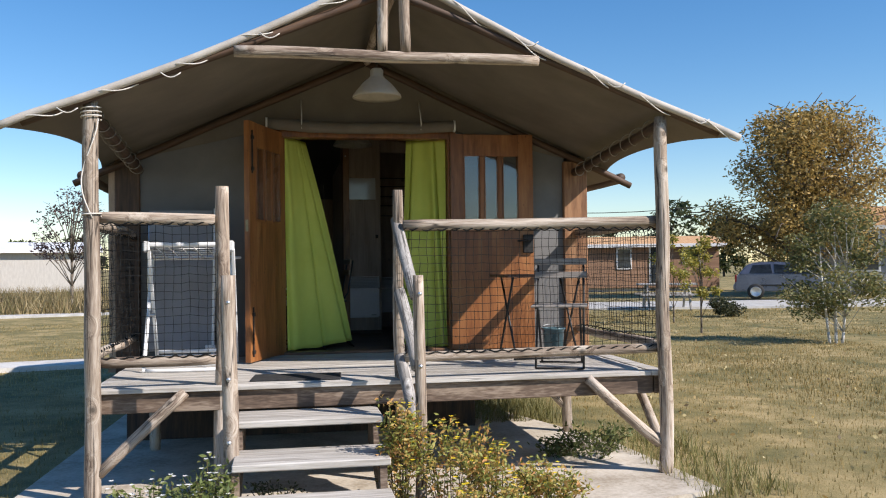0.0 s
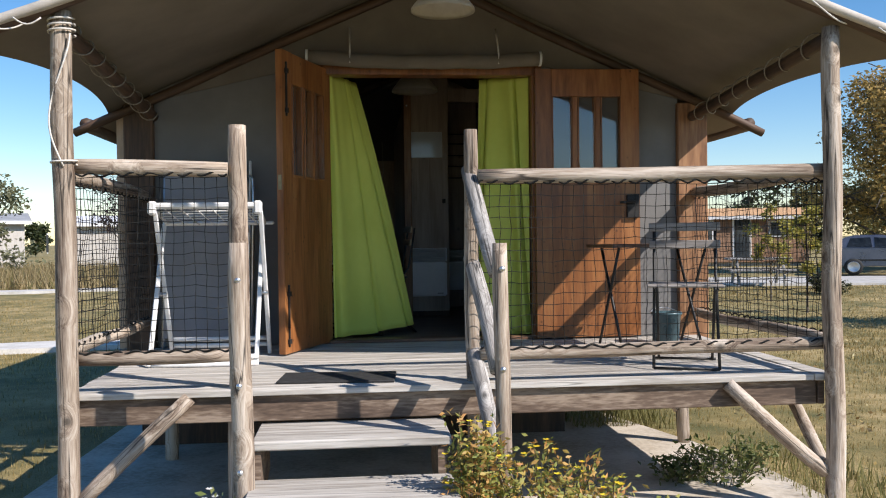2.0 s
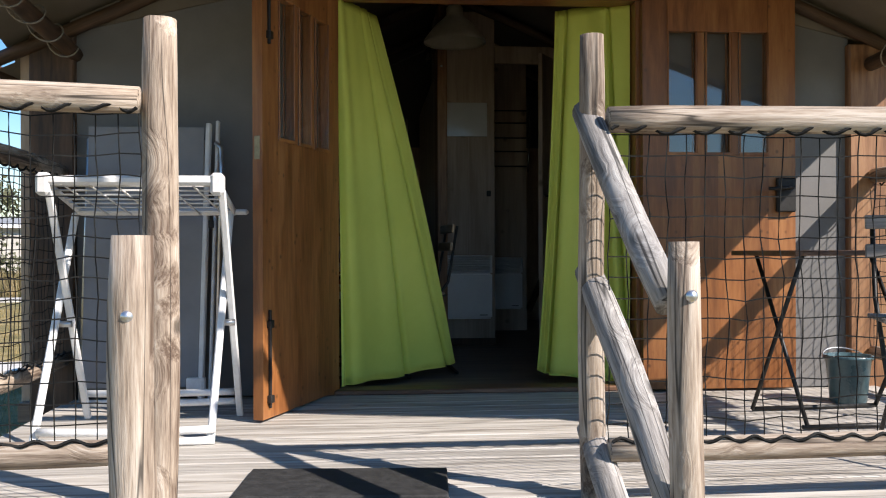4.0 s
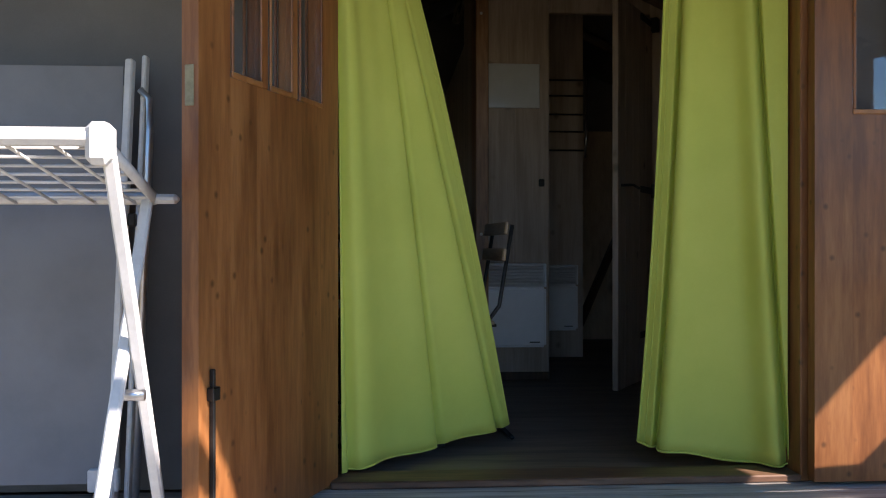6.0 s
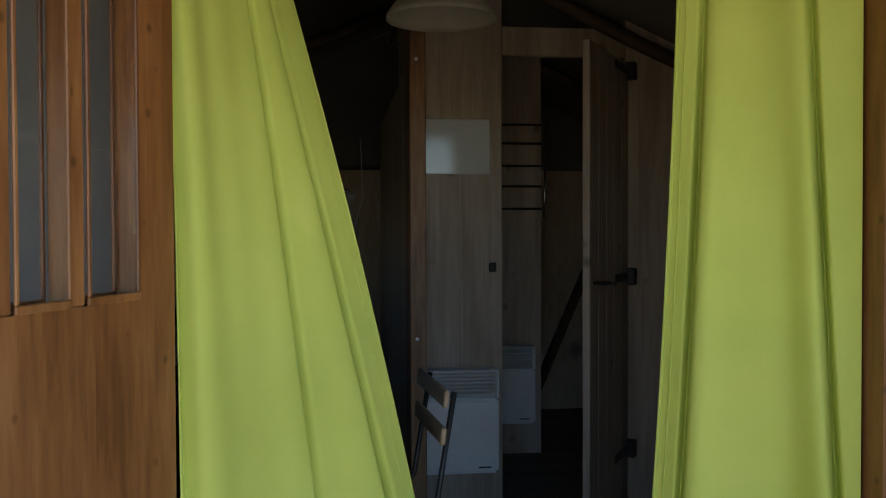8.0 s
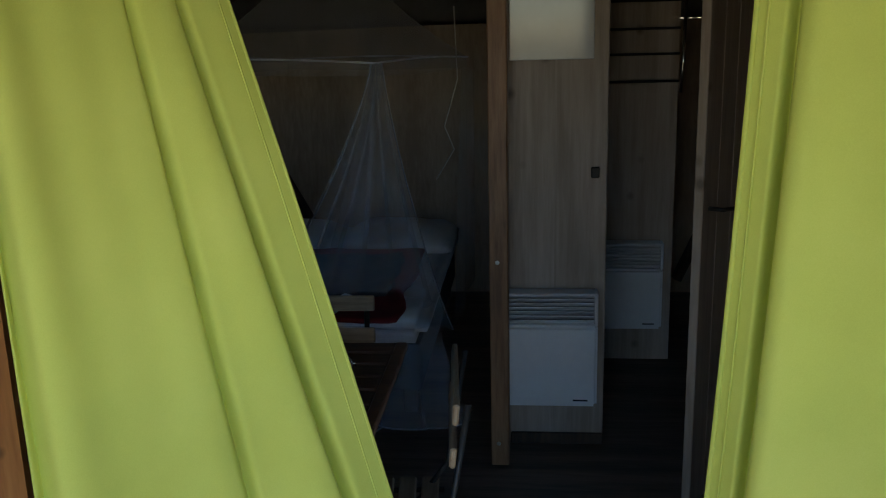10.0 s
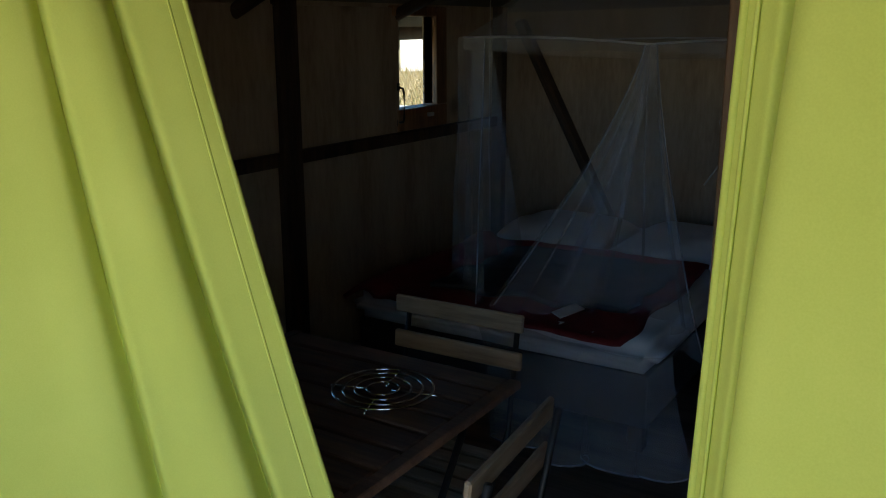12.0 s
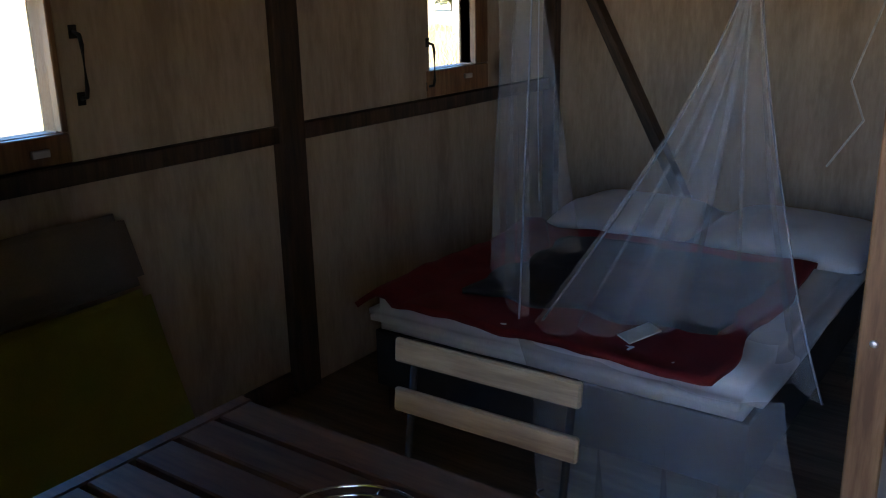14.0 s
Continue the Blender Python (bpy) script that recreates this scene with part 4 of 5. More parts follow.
def blanket(u, v):
    x, y = lerp(-1.84, -0.58, u) + 0.04 * noise.noise((v * 4, 1, 0)), lerp(2.36, 3.42, v) + 0.05 * noise.noise((u * 4, 7, 0)) - 0.10 * u * (1 - v) * 0.4
    return (x, y, lie(x, y) + 0.012 + (0.03 * math.exp(-((v - 0.95) / 0.06) ** 2)) + (0.02 if u < 0.12 else 0) - max(0.0, (-1.76 - x)) * 0.8)


tagged(part("blanket", sheet_bm(blanket, 44, 40, 0.02), REDCLOTH, None, smooth=True), "crumpled dark red blanket spread on the bed", "blanket")


def throw(u, v):
    x, y = lerp(-1.50, -0.66, u) + 0.05 * noise.noise((v * 5, 4, 0)), lerp(2.52, 3.30, v) + 0.05 * noise.noise((u * 5, 3, 1)) + 0.08 * u
    return (x, y, lie(x, y) + 0.032 + 0.012 * noise.noise((x * 7, y * 7, 8)))


tagged(part("folded_throw", sheet_bm(throw, 34, 30, 0.018), GREYCLOTH, None, smooth=True), "charcoal grey throw laid over the red blanket", "blanket")
note = part("paper_card", box_bm(0.06, 0.11, 0.004, 0.001), WHITEPLASTIC, None, "", pose(-0.818, 2.41, 1.165, 10, 6, -30))
tagged(note, "white paper card lying on the red blanket", "card")

# mosquito net, hung from the roof and drawn to the corners
mnet = thing("mosquito_net", (-1.1, 3.2, 2.1), "sheer white mosquito net hung over the bed", "mosquito net")
C_FL, C_FR, C_BR, C_BL = Vector((-1.712, 3.148, 2.14)), Vector((-0.703, 2.836, 2.12)), Vector((-0.36, 3.75, 2.12)), Vector((-1.42, 4.05, 2.12))
apex = Vector((-1.02, 3.40, 2.75))
for a, b in ((C_FL, C_FR), (C_FR, C_BR), (C_BR, C_BL), (C_BL, C_FL)):
    def pane(u, v, a=a, b=b):
        p = a.lerp(b, u).lerp(apex, v)
        p.z -= 0.10 * math.sin(math.pi * v) * (0.6 + 0.4 * math.sin(math.pi * u))
        return p
    part("roof_panel", sheet_bm(pane, 14, 10), NET, mnet, smooth=True)

    def skirt(u, v, a=a, b=b):
        p = a.lerp(b, u)
        p.z -= (0.055 + 0.02 * math.sin(math.pi * u)) * v
        p += Vector((0.006 * math.sin(30 * u), 0.006 * math.cos(26 * u), 0.012 * math.sin(math.pi * u)))
        return p
    part("valance", sheet_bm(skirt, 30, 2), NET, mnet, smooth=True)
    part("frame_cord", tube_bm([a.lerp(b, k / 8) + Vector((0, 0, 0.012 * math.sin(math.pi * k / 8))) for k in range(9)], 0.005, 6), SHEET, mnet, smooth=True)


def drape(head, hem, folds, seed, width=0.05, power=1.0, edges=(), deep=0.03):
    """Gathered net: from a bunch at the head down to a hem line, with pleats that open towards the hem."""
    h = Vector(head)

    def f(u, v):
        e = Vector(hem(u))
        g = v ** power
        p = Vector((lerp(h.x + width * (u - 0.5), e.x, g), lerp(h.y + 0.02 * math.sin(9 * u), e.y, g), lerp(h.z, e.z, v)))
        a = 0.006 + deep * v * (0.75 + 0.5 * noise.noise((u * 5, seed, 0)))
        ph = 2 * math.pi * folds * u + seed + 0.7 * noise.noise((u * 3, v * 2, seed))
        p.y += a * math.sin(ph)
        p.x += 0.9 * a * math.cos(ph + 0.6)
        return p
    part("corner_drape", sheet_bm(f, 110, 30), NETFOLD, mnet, smooth=True)
    for u in edges:
        part("net_edge", tube_bm([f(u, k / 28) for k in range(29)], 0.0035, 5), NETHEM, mnet, "rolled edge of the net", smooth=True)


drape(C_FL + Vector((0.05, -0.02, 0)), lambda u: (lerp(-1.56, -1.175, u), lerp(2.80, 2.40, u), lerp(1.16, 1.10, u)), 2.4, 0.3, 0.15, 1.25, (1.0,), 0.055)
drape(C_FL + Vector((0.07, 0.03, 0)), lambda u: (lerp(-1.52, -1.36, u), lerp(2.90, 3.10, u), 1.14), 2.0, 1.1, 0.10, 1.0, (), 0.04)
drape(C_FR, lambda u: (lerp(-1.14, -0.80, u), lerp(2.38, 2.50, u), lerp(1.11, 1.15, u)), 2.8, 1.4, 0.04, 1.25, (0.0,), 0.052)
drape(C_FR, lambda u: (lerp(-0.92, -0.38, u), lerp(2.55, 2.75, u), lerp(1.16, 0.94, u)), 3.3, 2.2, 0.05, 1.35, (1.0,), 0.058)
drape(C_BR, lambda u: (lerp(-0.40, -0.37, u), lerp(3.2, 4.1, u), 0.80), 1.5, 2.9, 0.06, deep=0.01)


def fall(u, v):
    """Net that spills over the foot of the bed to the floor."""
    x = lerp(lerp(-1.16, -0.40, u), lerp(-1.00, -0.33, u), v) + 0.035 * (0.4 + v) * math.cos(23 * u + 2 * v)
    y = 2.295 - 0.10 * v + 0.03 * math.sin(23 * u + 2 * v + 2 * noise.noise((u * 4, v, 3))) * (0.3 + v) + 0.10 * max(0.0, u - 0.85) / 0.15
    return Vector((x, y, lerp(1.118 - 0.05 * u, 0.69, v) + 0.02 * v * math.sin(13 * u)))


part("foot_drape", sheet_bm(fall, 90, 24), NETFOLD, mnet, "net spilling over the foot of the bed", smooth=True)
part("net_edge", tube_bm([fall(k / 40, 1) for k in range(41)], 0.004, 5), NETHEM, mnet, "rolled edge of the net", smooth=True)
tagged(tube("hanging_cord", [(-0.35, 2.75, 2.35), (-0.34, 2.74, 2.05), (-0.40, 2.74, 1.85), (-0.36, 2.74, 1.75), (-0.44, 2.74, 1.62)], 0.003, ROPE), "thin white cord hanging beside the net", "cord")
tagged(tube("hanging_cord", [(-1.60, 3.2, 2.6), (-1.60, 3.2, 1.65), (-1.58, 3.18, 1.3)], 0.003, ROPE), "thin white cord hanging beside the net", "cord")


# folding furniture
def folding_chair(m, slat, label, grp, drop=0.0):
    """Seat centre at the origin of m, facing -y, floor at z = 0."""
    ch = new("folding_chair")
    ch.matrix_basis = m
    tagged(ch, label, "chair", grp)

    def bx(n, size, at, mat, lab="", rx=0):
        part(n, box_bm(*size, 0.004), mat, ch, lab, m @ pose(*at, rx, 0, 0))
    for z, y in ((0.793, 0.205), (0.695, 0.197)):
        bx("back_slat", (0.385, 0.014, 0.047), (0, y - 0.012, z - 0.006 - drop), slat, rx=-6)
    for i in range(6):
        bx("seat_slat", (0.39, 0.045, 0.014), (0, -0.165 + i * 0.058, 0.44), slat)
    for s in (-1, 1):
        x = s * 0.165
        for n, pts in (("leg", [(x, 0.22, 0.80 - drop), (x, 0.17, 0.50), (x, -0.19, 0.012)]), ("leg", [(x - s * 0.02, -0.19, 0.43), (x - s * 0.02, 0.22, 0.012)])):
            part(n, tube_bm(pts, 0.008, 6), BLACK, ch, "", m, smooth=True)
        part("seat_rail", tube_bm([(x - s * 0.005, -0.19, 0.428), (x - s * 0.005, 0.16, 0.428)], 0.007, 6), BLACK, ch, "", m, smooth=True)
    for y in (-0.19, 0.22):
        part("foot_bar", tube_bm([(-0.165, y, 0.012), (0.165, y, 0.012)], 0.008, 6), BLACK, ch, "", m, smooth=True)
    return ch


def folding_table(m, sx, sy, h, label):
    t = new("folding_table")
    t.matrix_basis = m
    tagged(t, label, "table")
    n = int(sy / 0.078)
    p = sy / n
    for i in range(n):
        part("slat", box_bm(sx - 0.06, p - 0.012, 0.018, 0.003), TEAK, t, "", m @ pose(0, -sy / 2 + p * (i + 0.5), h - 0.009))
    for s in (-1, 1):
        part("end_rail", box_bm(0.03, sy, 0.02, 0.003), TEAK, t, "end rail", m @ pose(s * (sx / 2 - 0.014), 0, h - 0.010))
        x = s * (sx / 2 - 0.06)
        part("leg", tube_bm([(x, -sy / 2 + 0.06, h - 0.02), (x, sy / 2 - 0.06, 0.012)], 0.009, 6), BLACK, t, "", m, smooth=True)
        part("leg", tube_bm([(x - s * 0.02, sy / 2 - 0.06, h - 0.02), (x - s * 0.02, -sy / 2 + 0.06, 0.012)], 0.009, 6), BLACK, t, "", m, smooth=True)
    for y in (-1, 1):
        part("foot_bar", tube_bm([(-sx / 2 + 0.06, y * (sy / 2 - 0.06), 0.012), (sx / 2 - 0.06, y * (sy / 2 - 0.06), 0.012)], 0.009, 6), BLACK, t, "", m, smooth=True)
    return t


FZ = DZ - 0.012
folding_table(pose(-0.695, 0.82, FZ), 0.655, 0.66, 0.762, "brown slatted folding table inside the tent")
folding_chair(pose(-0.69, 1.225, FZ, 0, 0, 1), ASHSLAT, "folding chair with ash slats drawn up to the table", "indoor chairs")
folding_chair(pose(-0.405, 0.80, FZ, 0, 0, -85), ASHSLAT, "folding chair with ash slats drawn up to the table", "indoor chairs")
tv = thing("wire_trivet", (-0.585, 0.935, 1.43), "chromed spiral wire trivet on the table", "trivet")
for r in (0.035, 0.06, 0.085, 0.108):
    pts = [(-0.585 + r * math.cos(a), 0.935 + r * math.sin(a), 1.441) for a in [2 * math.pi * k / 40 for k in range(40)]]
    tube("ring", pts, 0.0028, CHROME, tv, closed=True)
for a in (0.3, 1.87, 3.44, 5.01):
    c, s = math.cos(a), math.sin(a)
    tube("spoke", [(-0.585 + 0.02 * c, 0.935 + 0.02 * s, 1.437), (-0.585 + 0.115 * c, 0.935 + 0.115 * s, 1.437), (-0.585 + 0.118 * c, 0.935 + 0.118 * s, 1.432)], 0.003, CHROME, tv)
OLIVE = material("olive_cushion", [(0.25, 0.235, 0.025), (0.32, 0.30, 0.04)], 0.9, scale=5, fine=200, bump=0.3)
TAUPE = material("taupe_cushion", [(0.16, 0.135, 0.11), (0.21, 0.18, 0.15)], 0.9, scale=5, fine=200, bump=0.3)
cu = thing("floor_mattress", (-1.85, 1.2, DZ), "olive and taupe folding mattress leaning on the wall", "mattress")
zv = (Vector((-2.06, 0, 1.52)) - Vector((-1.74, 0, 0.70))).normalized()
yv = Vector((0, 1, 0))
xv = yv.cross(zv)
m = Matrix(((xv.x, yv.x, zv.x, -1.74), (xv.y, yv.y, zv.y, 1.22), (xv.z, yv.z, zv.z, 0.70), (0, 0, 0, 1)))
for nm, z0, z1, mt, lb in (("lower_pad", 0.0, 0.66, OLIVE, "olive pad"), ("upper_pad", 0.665, 0.88, TAUPE, "taupe pad")):
    bm, mm = soft_box((-0.04, -0.42, z0), (0.04, 0.42, z1), 0.025, 5, 0.008, 8)
    part(nm, bm, mt, cu, lb, m @ mm, smooth=True)

# ---- things on the porch ----
folding_chair(pose(1.15, -1.44, DZ, 0, 0, -20), GREYSLAT, "folding bistro chair with grey slats on the deck", "", 0.035)
folding_table(pose(1.19, -0.76, DZ, 0, 0, 3), 0.66, 0.50, 0.655, "small slatted folding bistro table on the deck")
bin_m = material("dark_bucket", [(0.045, 0.085, 0.10), (0.08, 0.14, 0.16)], 0.3, scale=6, fine=40, bump=0.05)
bk = thing("bucket", (1.41, -0.42, DZ), "dark blue grey plastic bucket with a rim on the deck", "bucket")
bm = lathe_bm([(0.0001, 0.0), (0.085, 0.0), (0.095, 0.01), (0.118, 0.24), (0.128, 0.245), (0.128, 0.262), (0.116, 0.262), (0.092, 0.015), (0.0001, 0.012)], 28)
part("pail", bm, bin_m, bk, "", pose(1.41, -0.42, DZ) @ Matrix.Scale(0.78, 4), smooth=True)
part("bail", tube_bm([(0.125 * math.cos(a), 0.02 + 0.10 * math.sin(a), 0.24 + 0.05 * math.sin(a)) for a in [math.pi * k / 14 for k in range(15)]], 0.004, 5), ALU, bk, "thin wire handle", pose(1.41, -0.42, DZ) @ Matrix.Scale(0.78, 4), smooth=True)
tagged(part("door_mat", box_bm(0.58, 0.30, 0.012, 0.004), RUBBER, None, "", pose(-0.71, -1.56, DZ + 0.008, 0, 0, -4)), "black ribbed rubber mat on the deck", "mat")

# folded sun lounger against the canvas
lg = thing("sun_lounger", (-1.6, -0.08, DZ), "folded grey sling sun lounger leaning on the canvas", "sun lounger")
tube("frame", [(-1.865, -0.19, DZ + 0.02), (-1.86, -0.075, 1.83), (-1.83, -0.07, 1.86), (-1.40, -0.07, 1.86), (-1.375, -0.075, 1.83), (-1.36, -0.19, DZ + 0.02)], 0.012, ALU, lg)
part("sling", sheet_bm(lambda u, v: (lerp(-1.86, -1.365, u), -0.090 - 0.12 * (1 - v) + 0.006 * math.sin(3 * math.pi * v), lerp(0.76, 1.885, v)), 6, 16, 0.003), GREYSLING, lg, "grey mesh sling")
for x, w, zt, y in ((-1.340, 0.022, 1.90, -0.11), (-1.305, 0.014, 1.915, -0.085)):
    mm, n = along((x - 0.02, y - 0.11, DZ + 0.01), (x, y, zt))
    part("side_rail", box_bm(w, 0.026, n, 0.004, (0, 0, n / 2)), WHITEPLASTIC, lg, "pale flat side rail", mm)
for k in range(3):
    box("notch", (-1.335, -0.16, 1.44 + 0.06 * k), (-1.315, -0.13, 1.475 + 0.06 * k), BLACK, lg, "dark backrest notch", 0.003)
tube("rear_leg", [(-1.295, -0.23, DZ + 0.012), (-1.280, -0.14, 1.70), (-1.286, -0.13, 1.79), (-1.310, -0.125, 1.815)], 0.010, ALU, lg)
box("foot_strap", (-1.42, -0.225, 0.74), (-1.34, -0.20, 0.80), WHITEPLASTIC, lg)

# white drying rack
dr = thing("drying_rack", (-1.55, -0.38, DZ), "white folding laundry rack on the deck", "drying rack")
X0, X1, ZT, ZR = -1.76, -1.17, 1.585, 1.495      # the tray tilts down to its rear bar
tube("top_frame", [(X0, -0.900, ZT), (X1, -0.900, ZT), (X1, -0.520, ZR), (X0, -0.520, ZR)], 0.015, WHITEPLASTIC, dr, closed=True)
box("front_bar", (X0 - 0.015, -0.925, ZT - 0.014), (X1 + 0.015, -0.885, ZT + 0.02), WHITEPLASTIC, dr, bevel=0.010)
box("rear_bar", (X0 - 0.015, -0.540, ZR - 0.012), (X1 + 0.055, -0.505, ZR + 0.010), WHITEPLASTIC, dr, bevel=0.008)
for x in (X0, X1):
    box("corner_cap", (x - 0.024, -0.932, ZT - 0.05), (x + 0.024, -0.878, ZT + 0.03), WHITEPLASTIC, dr, "white plastic corner cap", 0.012)
for i in range(7):
    f = (i + 0.5) / 7
    y, z = lerp(-0.885, -0.54, f), lerp(ZT, ZR, f) - 0.006
    tube("wire", [(X0, y, z), (X1, y, z)], 0.0035, WHITEPLASTIC, dr)
for i in range(6):
    x = lerp(X0 + 0.06, X1 - 0.09, i / 5)
    tube("wire", [(x, -0.890, ZT - 0.012), (x + 0.05, -0.530, ZR - 0.012)], 0.0035, WHITEPLASTIC, dr)
for x in (X0, X1):
    for ya, za, yb, dx in ((-0.900, ZT - 0.03, -0.480, 0.014), (-0.530, ZR - 0.005, -0.980, -0.014)):
        mm, n = along((x + dx, yb, DZ + 0.004), (x + dx, ya, za))
        part("leg", box_bm(0.026, 0.020, n, 0.005, (0, 0, n / 2)), WHITEPLASTIC, dr, "", mm)
    tube("pivot", [(x - 0.03, -0.716, 1.075), (x + 0.03, -0.716, 1.075)], 0.012, ALU, dr, "steel pivot bolt")
for y, z in ((-0.480, 0.755), (-0.975, 0.705)):
    for dz in (-0.012, 0.026):
        pts = [(lerp(X0, X1, k / 8), y - 0.03 * math.sin(math.pi * k / 8), z + dz) for k in range(9)]
        tube("foot_bar", pts, 0.014, WHITEPLASTIC, dr)


# ---- plants ----
def leaf_material(name, colours, translucent=0.35):
    m = bpy.data.materials.new(name)
    m.use_nodes = True
    t = m.node_tree
    b = t.nodes["Principled BSDF"]
    b.inputs["Roughness"].default_value = 0.6
    g = t.nodes.new("ShaderNodeNewGeometry")
    r = t.nodes.new("ShaderNodeValToRGB")
    els = r.color_ramp.elements
    while len(els) < len(colours):
        els.new(0.5)
    for i, c in enumerate(colours):
        els[i].position = i / max(1, len(colours) - 1)
        els[i].color = (*c, 1)
    t.links.new(g.outputs["Random Per Island"], r.inputs[0])
    t.links.new(r.outputs[0], b.inputs["Base Color"])
    tr = t.nodes.new("ShaderNodeBsdfTranslucent")
    t.links.new(r.outputs[0], tr.inputs[0])
    ms = t.nodes.new("ShaderNodeMixShader")
    ms.inputs[0].default_value = translucent
    t.links.new(b.outputs[0], ms.inputs[1])
    t.links.new(tr.outputs[0], ms.inputs[2])
    t.links.new(ms.outputs[0], t.nodes["Material Output"].inputs[0])
    return m


def leaves_mesh(name, centres, size, rng, aspect=0.45, droop=0.0):
    """Small pointed leaves, each of two bent triangles, at the given places."""
    n = len(centres)
    d = rng.normal(size=(n, 3))
    d[:, 2] = d[:, 2] * 0.6 - droop
    d /= np.linalg.norm(d, axis=1)[:, None]
    s = np.cross(d, rng.normal(size=(n, 3)))
    s /= np.linalg.norm(s, axis=1)[:, None]
    L = (size * rng.uniform(0.6, 1.3, n))[:, None]
    up = np.cross(d, s)
    v = np.empty((n, 4, 3))
    v[:, 0] = centres
    v[:, 1] = centres + d * L * 0.5 + s * L * aspect * 0.5 + up * L * 0.06
    v[:, 2] = centres + d * L
    v[:, 3] = centres + d * L * 0.5 - s * L * aspect * 0.5 + up * L * 0.06
    me = bpy.data.meshes.new(name)
    me.vertices.add(4 * n)
    me.vertices.foreach_set("co", v.reshape(-1))
    idx = np.arange(4 * n).reshape(n, 4)
    tri = np.concatenate([idx[:, [0, 1, 2]], idx[:, [0, 2, 3]]], axis=1).reshape(-1)
    me.loops.add(len(tri))
    me.loops.foreach_set("vertex_index", tri.astype(np.int32))
    me.polygons.add(2 * n)
    me.polygons.foreach_set("loop_start", np.arange(0, 6 * n, 3, dtype=np.int32))
    me.update(calc_edges=True)
    return me


BARK = material("tree_bark", [(0.05, 0.04, 0.03), (0.12, 0.095, 0.07), (0.2, 0.17, 0.13)], 0.9, stretch=(1, 1, 0.3), scale=14, fine=60, bump=0.8)
BIRCHBARK = material("birch_bark", [(0.25, 0.23, 0.2), (0.55, 0.53, 0.48), (0.7, 0.68, 0.63)], 0.8, scale=14, fine=60, bump=0.5)


def tree(name, at, height, spread, base, colours, n, size, seed, label, bark=None, lean=0.0, clumps=26, droop=0.2, flat=0.8, trunk_r=None, cat="tree", multi=1):
    rng = np.random.default_rng(seed)
    rnd = random.Random(seed)
    ob = thing(name, at, label, cat)
    x0, y0, z0 = at
    tr = trunk_r or height * 0.022
    bm = bmesh.new()
    cc = []
    for k in range(clumps):
        a, f = rnd.uniform(0, 2 * math.pi), rnd.random()
        rr = spread * math.sqrt(rnd.random()) * (0.95 if f < 0.6 else 0.75)
        zc = base + (height - base) * (0.12 + 0.80 * f)
        rr *= math.sqrt(max(0.08, 1 - (2 * (zc - base) / (height - base) - 0.95) ** 2))
        cc.append(Vector((rr * math.cos(a) + lean * f, rr * math.sin(a), zc)))
    for st in range(multi):
        ox = 0.12 * spread * (st - (multi - 1) / 2)
        spine = [Vector((ox * (1 + 2.0 * f) + lean * f + 0.03 * height * noise.noise((f * 3, seed + st, 0)) * f, 0.03 * height * noise.noise((f * 3, seed, 7 + st)) * f, -0.1 + f * height * 0.8)) for f in [k / 8 for k in range(9)]]
        for k in range(8):
            tube_bm([spine[k], spine[k + 1]], tr * (1 - 0.1 * k), 8, bm)
    for c in cc:
        f = max(0.15, min(0.85, (c.z * 0.62) / (height * 0.8)))
        s = spine[int(f * 8)]
        mid = s.lerp(c, 0.5) + Vector((0, 0, 0.06 * height * rnd.random()))
        tube_bm([s, mid, c], tr * 0.28, 5, bm)
        for q in range(3):
            e = c + Vector((rnd.gauss(0, 1), rnd.gauss(0, 1), rnd.gauss(0.2, 0.8))) * spread * 0.2
            tube_bm([mid.lerp(c, 0.6), c.lerp(e, 0.5) + Vector((0, 0, 0.02 * height)), e], tr * 0.12, 4, bm)
    part("trunk", bm, bark or BARK, ob, "", Matrix.Translation(at), smooth=True)
    per = n // clumps
    pts = []
    for c in cc:
        r = spread * rnd.uniform(0.22, 0.42)
        d = rng.normal(size=(per, 3))
        d /= np.linalg.norm(d, axis=1)[:, None]
        q = d * (r * rng.random(per)[:, None] ** 0.45)
        q[:, 2] *= flat
        pts.append(q + np.array(c))
    me = leaves_mesh("crown", np.concatenate(pts), size, rng, 0.45, droop)
    me.materials.append(leaf_material(name + "_leaf", colours))
    part("crown", me, None, ob, "", Matrix.Translation(at))
    return ob


GREENS = [(0.035, 0.06, 0.015), (0.06, 0.09, 0.022), (0.09, 0.12, 0.03)]
tree("willow_tree", (19.4, 24.6, 0), 7.4, 3.5, 1.1, [(0.14, 0.115, 0.04), (0.30, 0.215, 0.065), (0.46, 0.31, 0.09), (0.58, 0.39, 0.12)], 36000, 0.17, 4, "broad round tree turning golden brown beside the road", clumps=60, droop=0.35)
tree("birch_tree", (8.64, 6.49, 0), 2.5, 0.95, 0.3, [(0.09, 0.11, 0.035), (0.18, 0.19, 0.065), (0.34, 0.27, 0.10)], 9000, 0.075, 8, "small bushy birch with several pale stems", BIRCHBARK, clumps=30, trunk_r=0.025, multi=3)
tree("sapling", (7.34, 8.95, 0), 1.95, 0.45, 0.6, [(0.20, 0.20, 0.035), (0.34, 0.30, 0.05), (0.45, 0.36, 0.07)], 1600, 0.075, 12, "young yellowing sapling on the lawn", clumps=14, trunk_r=0.022)
tree("sapling", (8.15, 12.0, 0), 2.1, 0.45, 0.7, [(0.20, 0.20, 0.035), (0.32, 0.29, 0.05), (0.42, 0.34, 0.07)], 1400, 0.08, 15, "young yellowing sapling on the lawn", clumps=12, trunk_r=0.02)
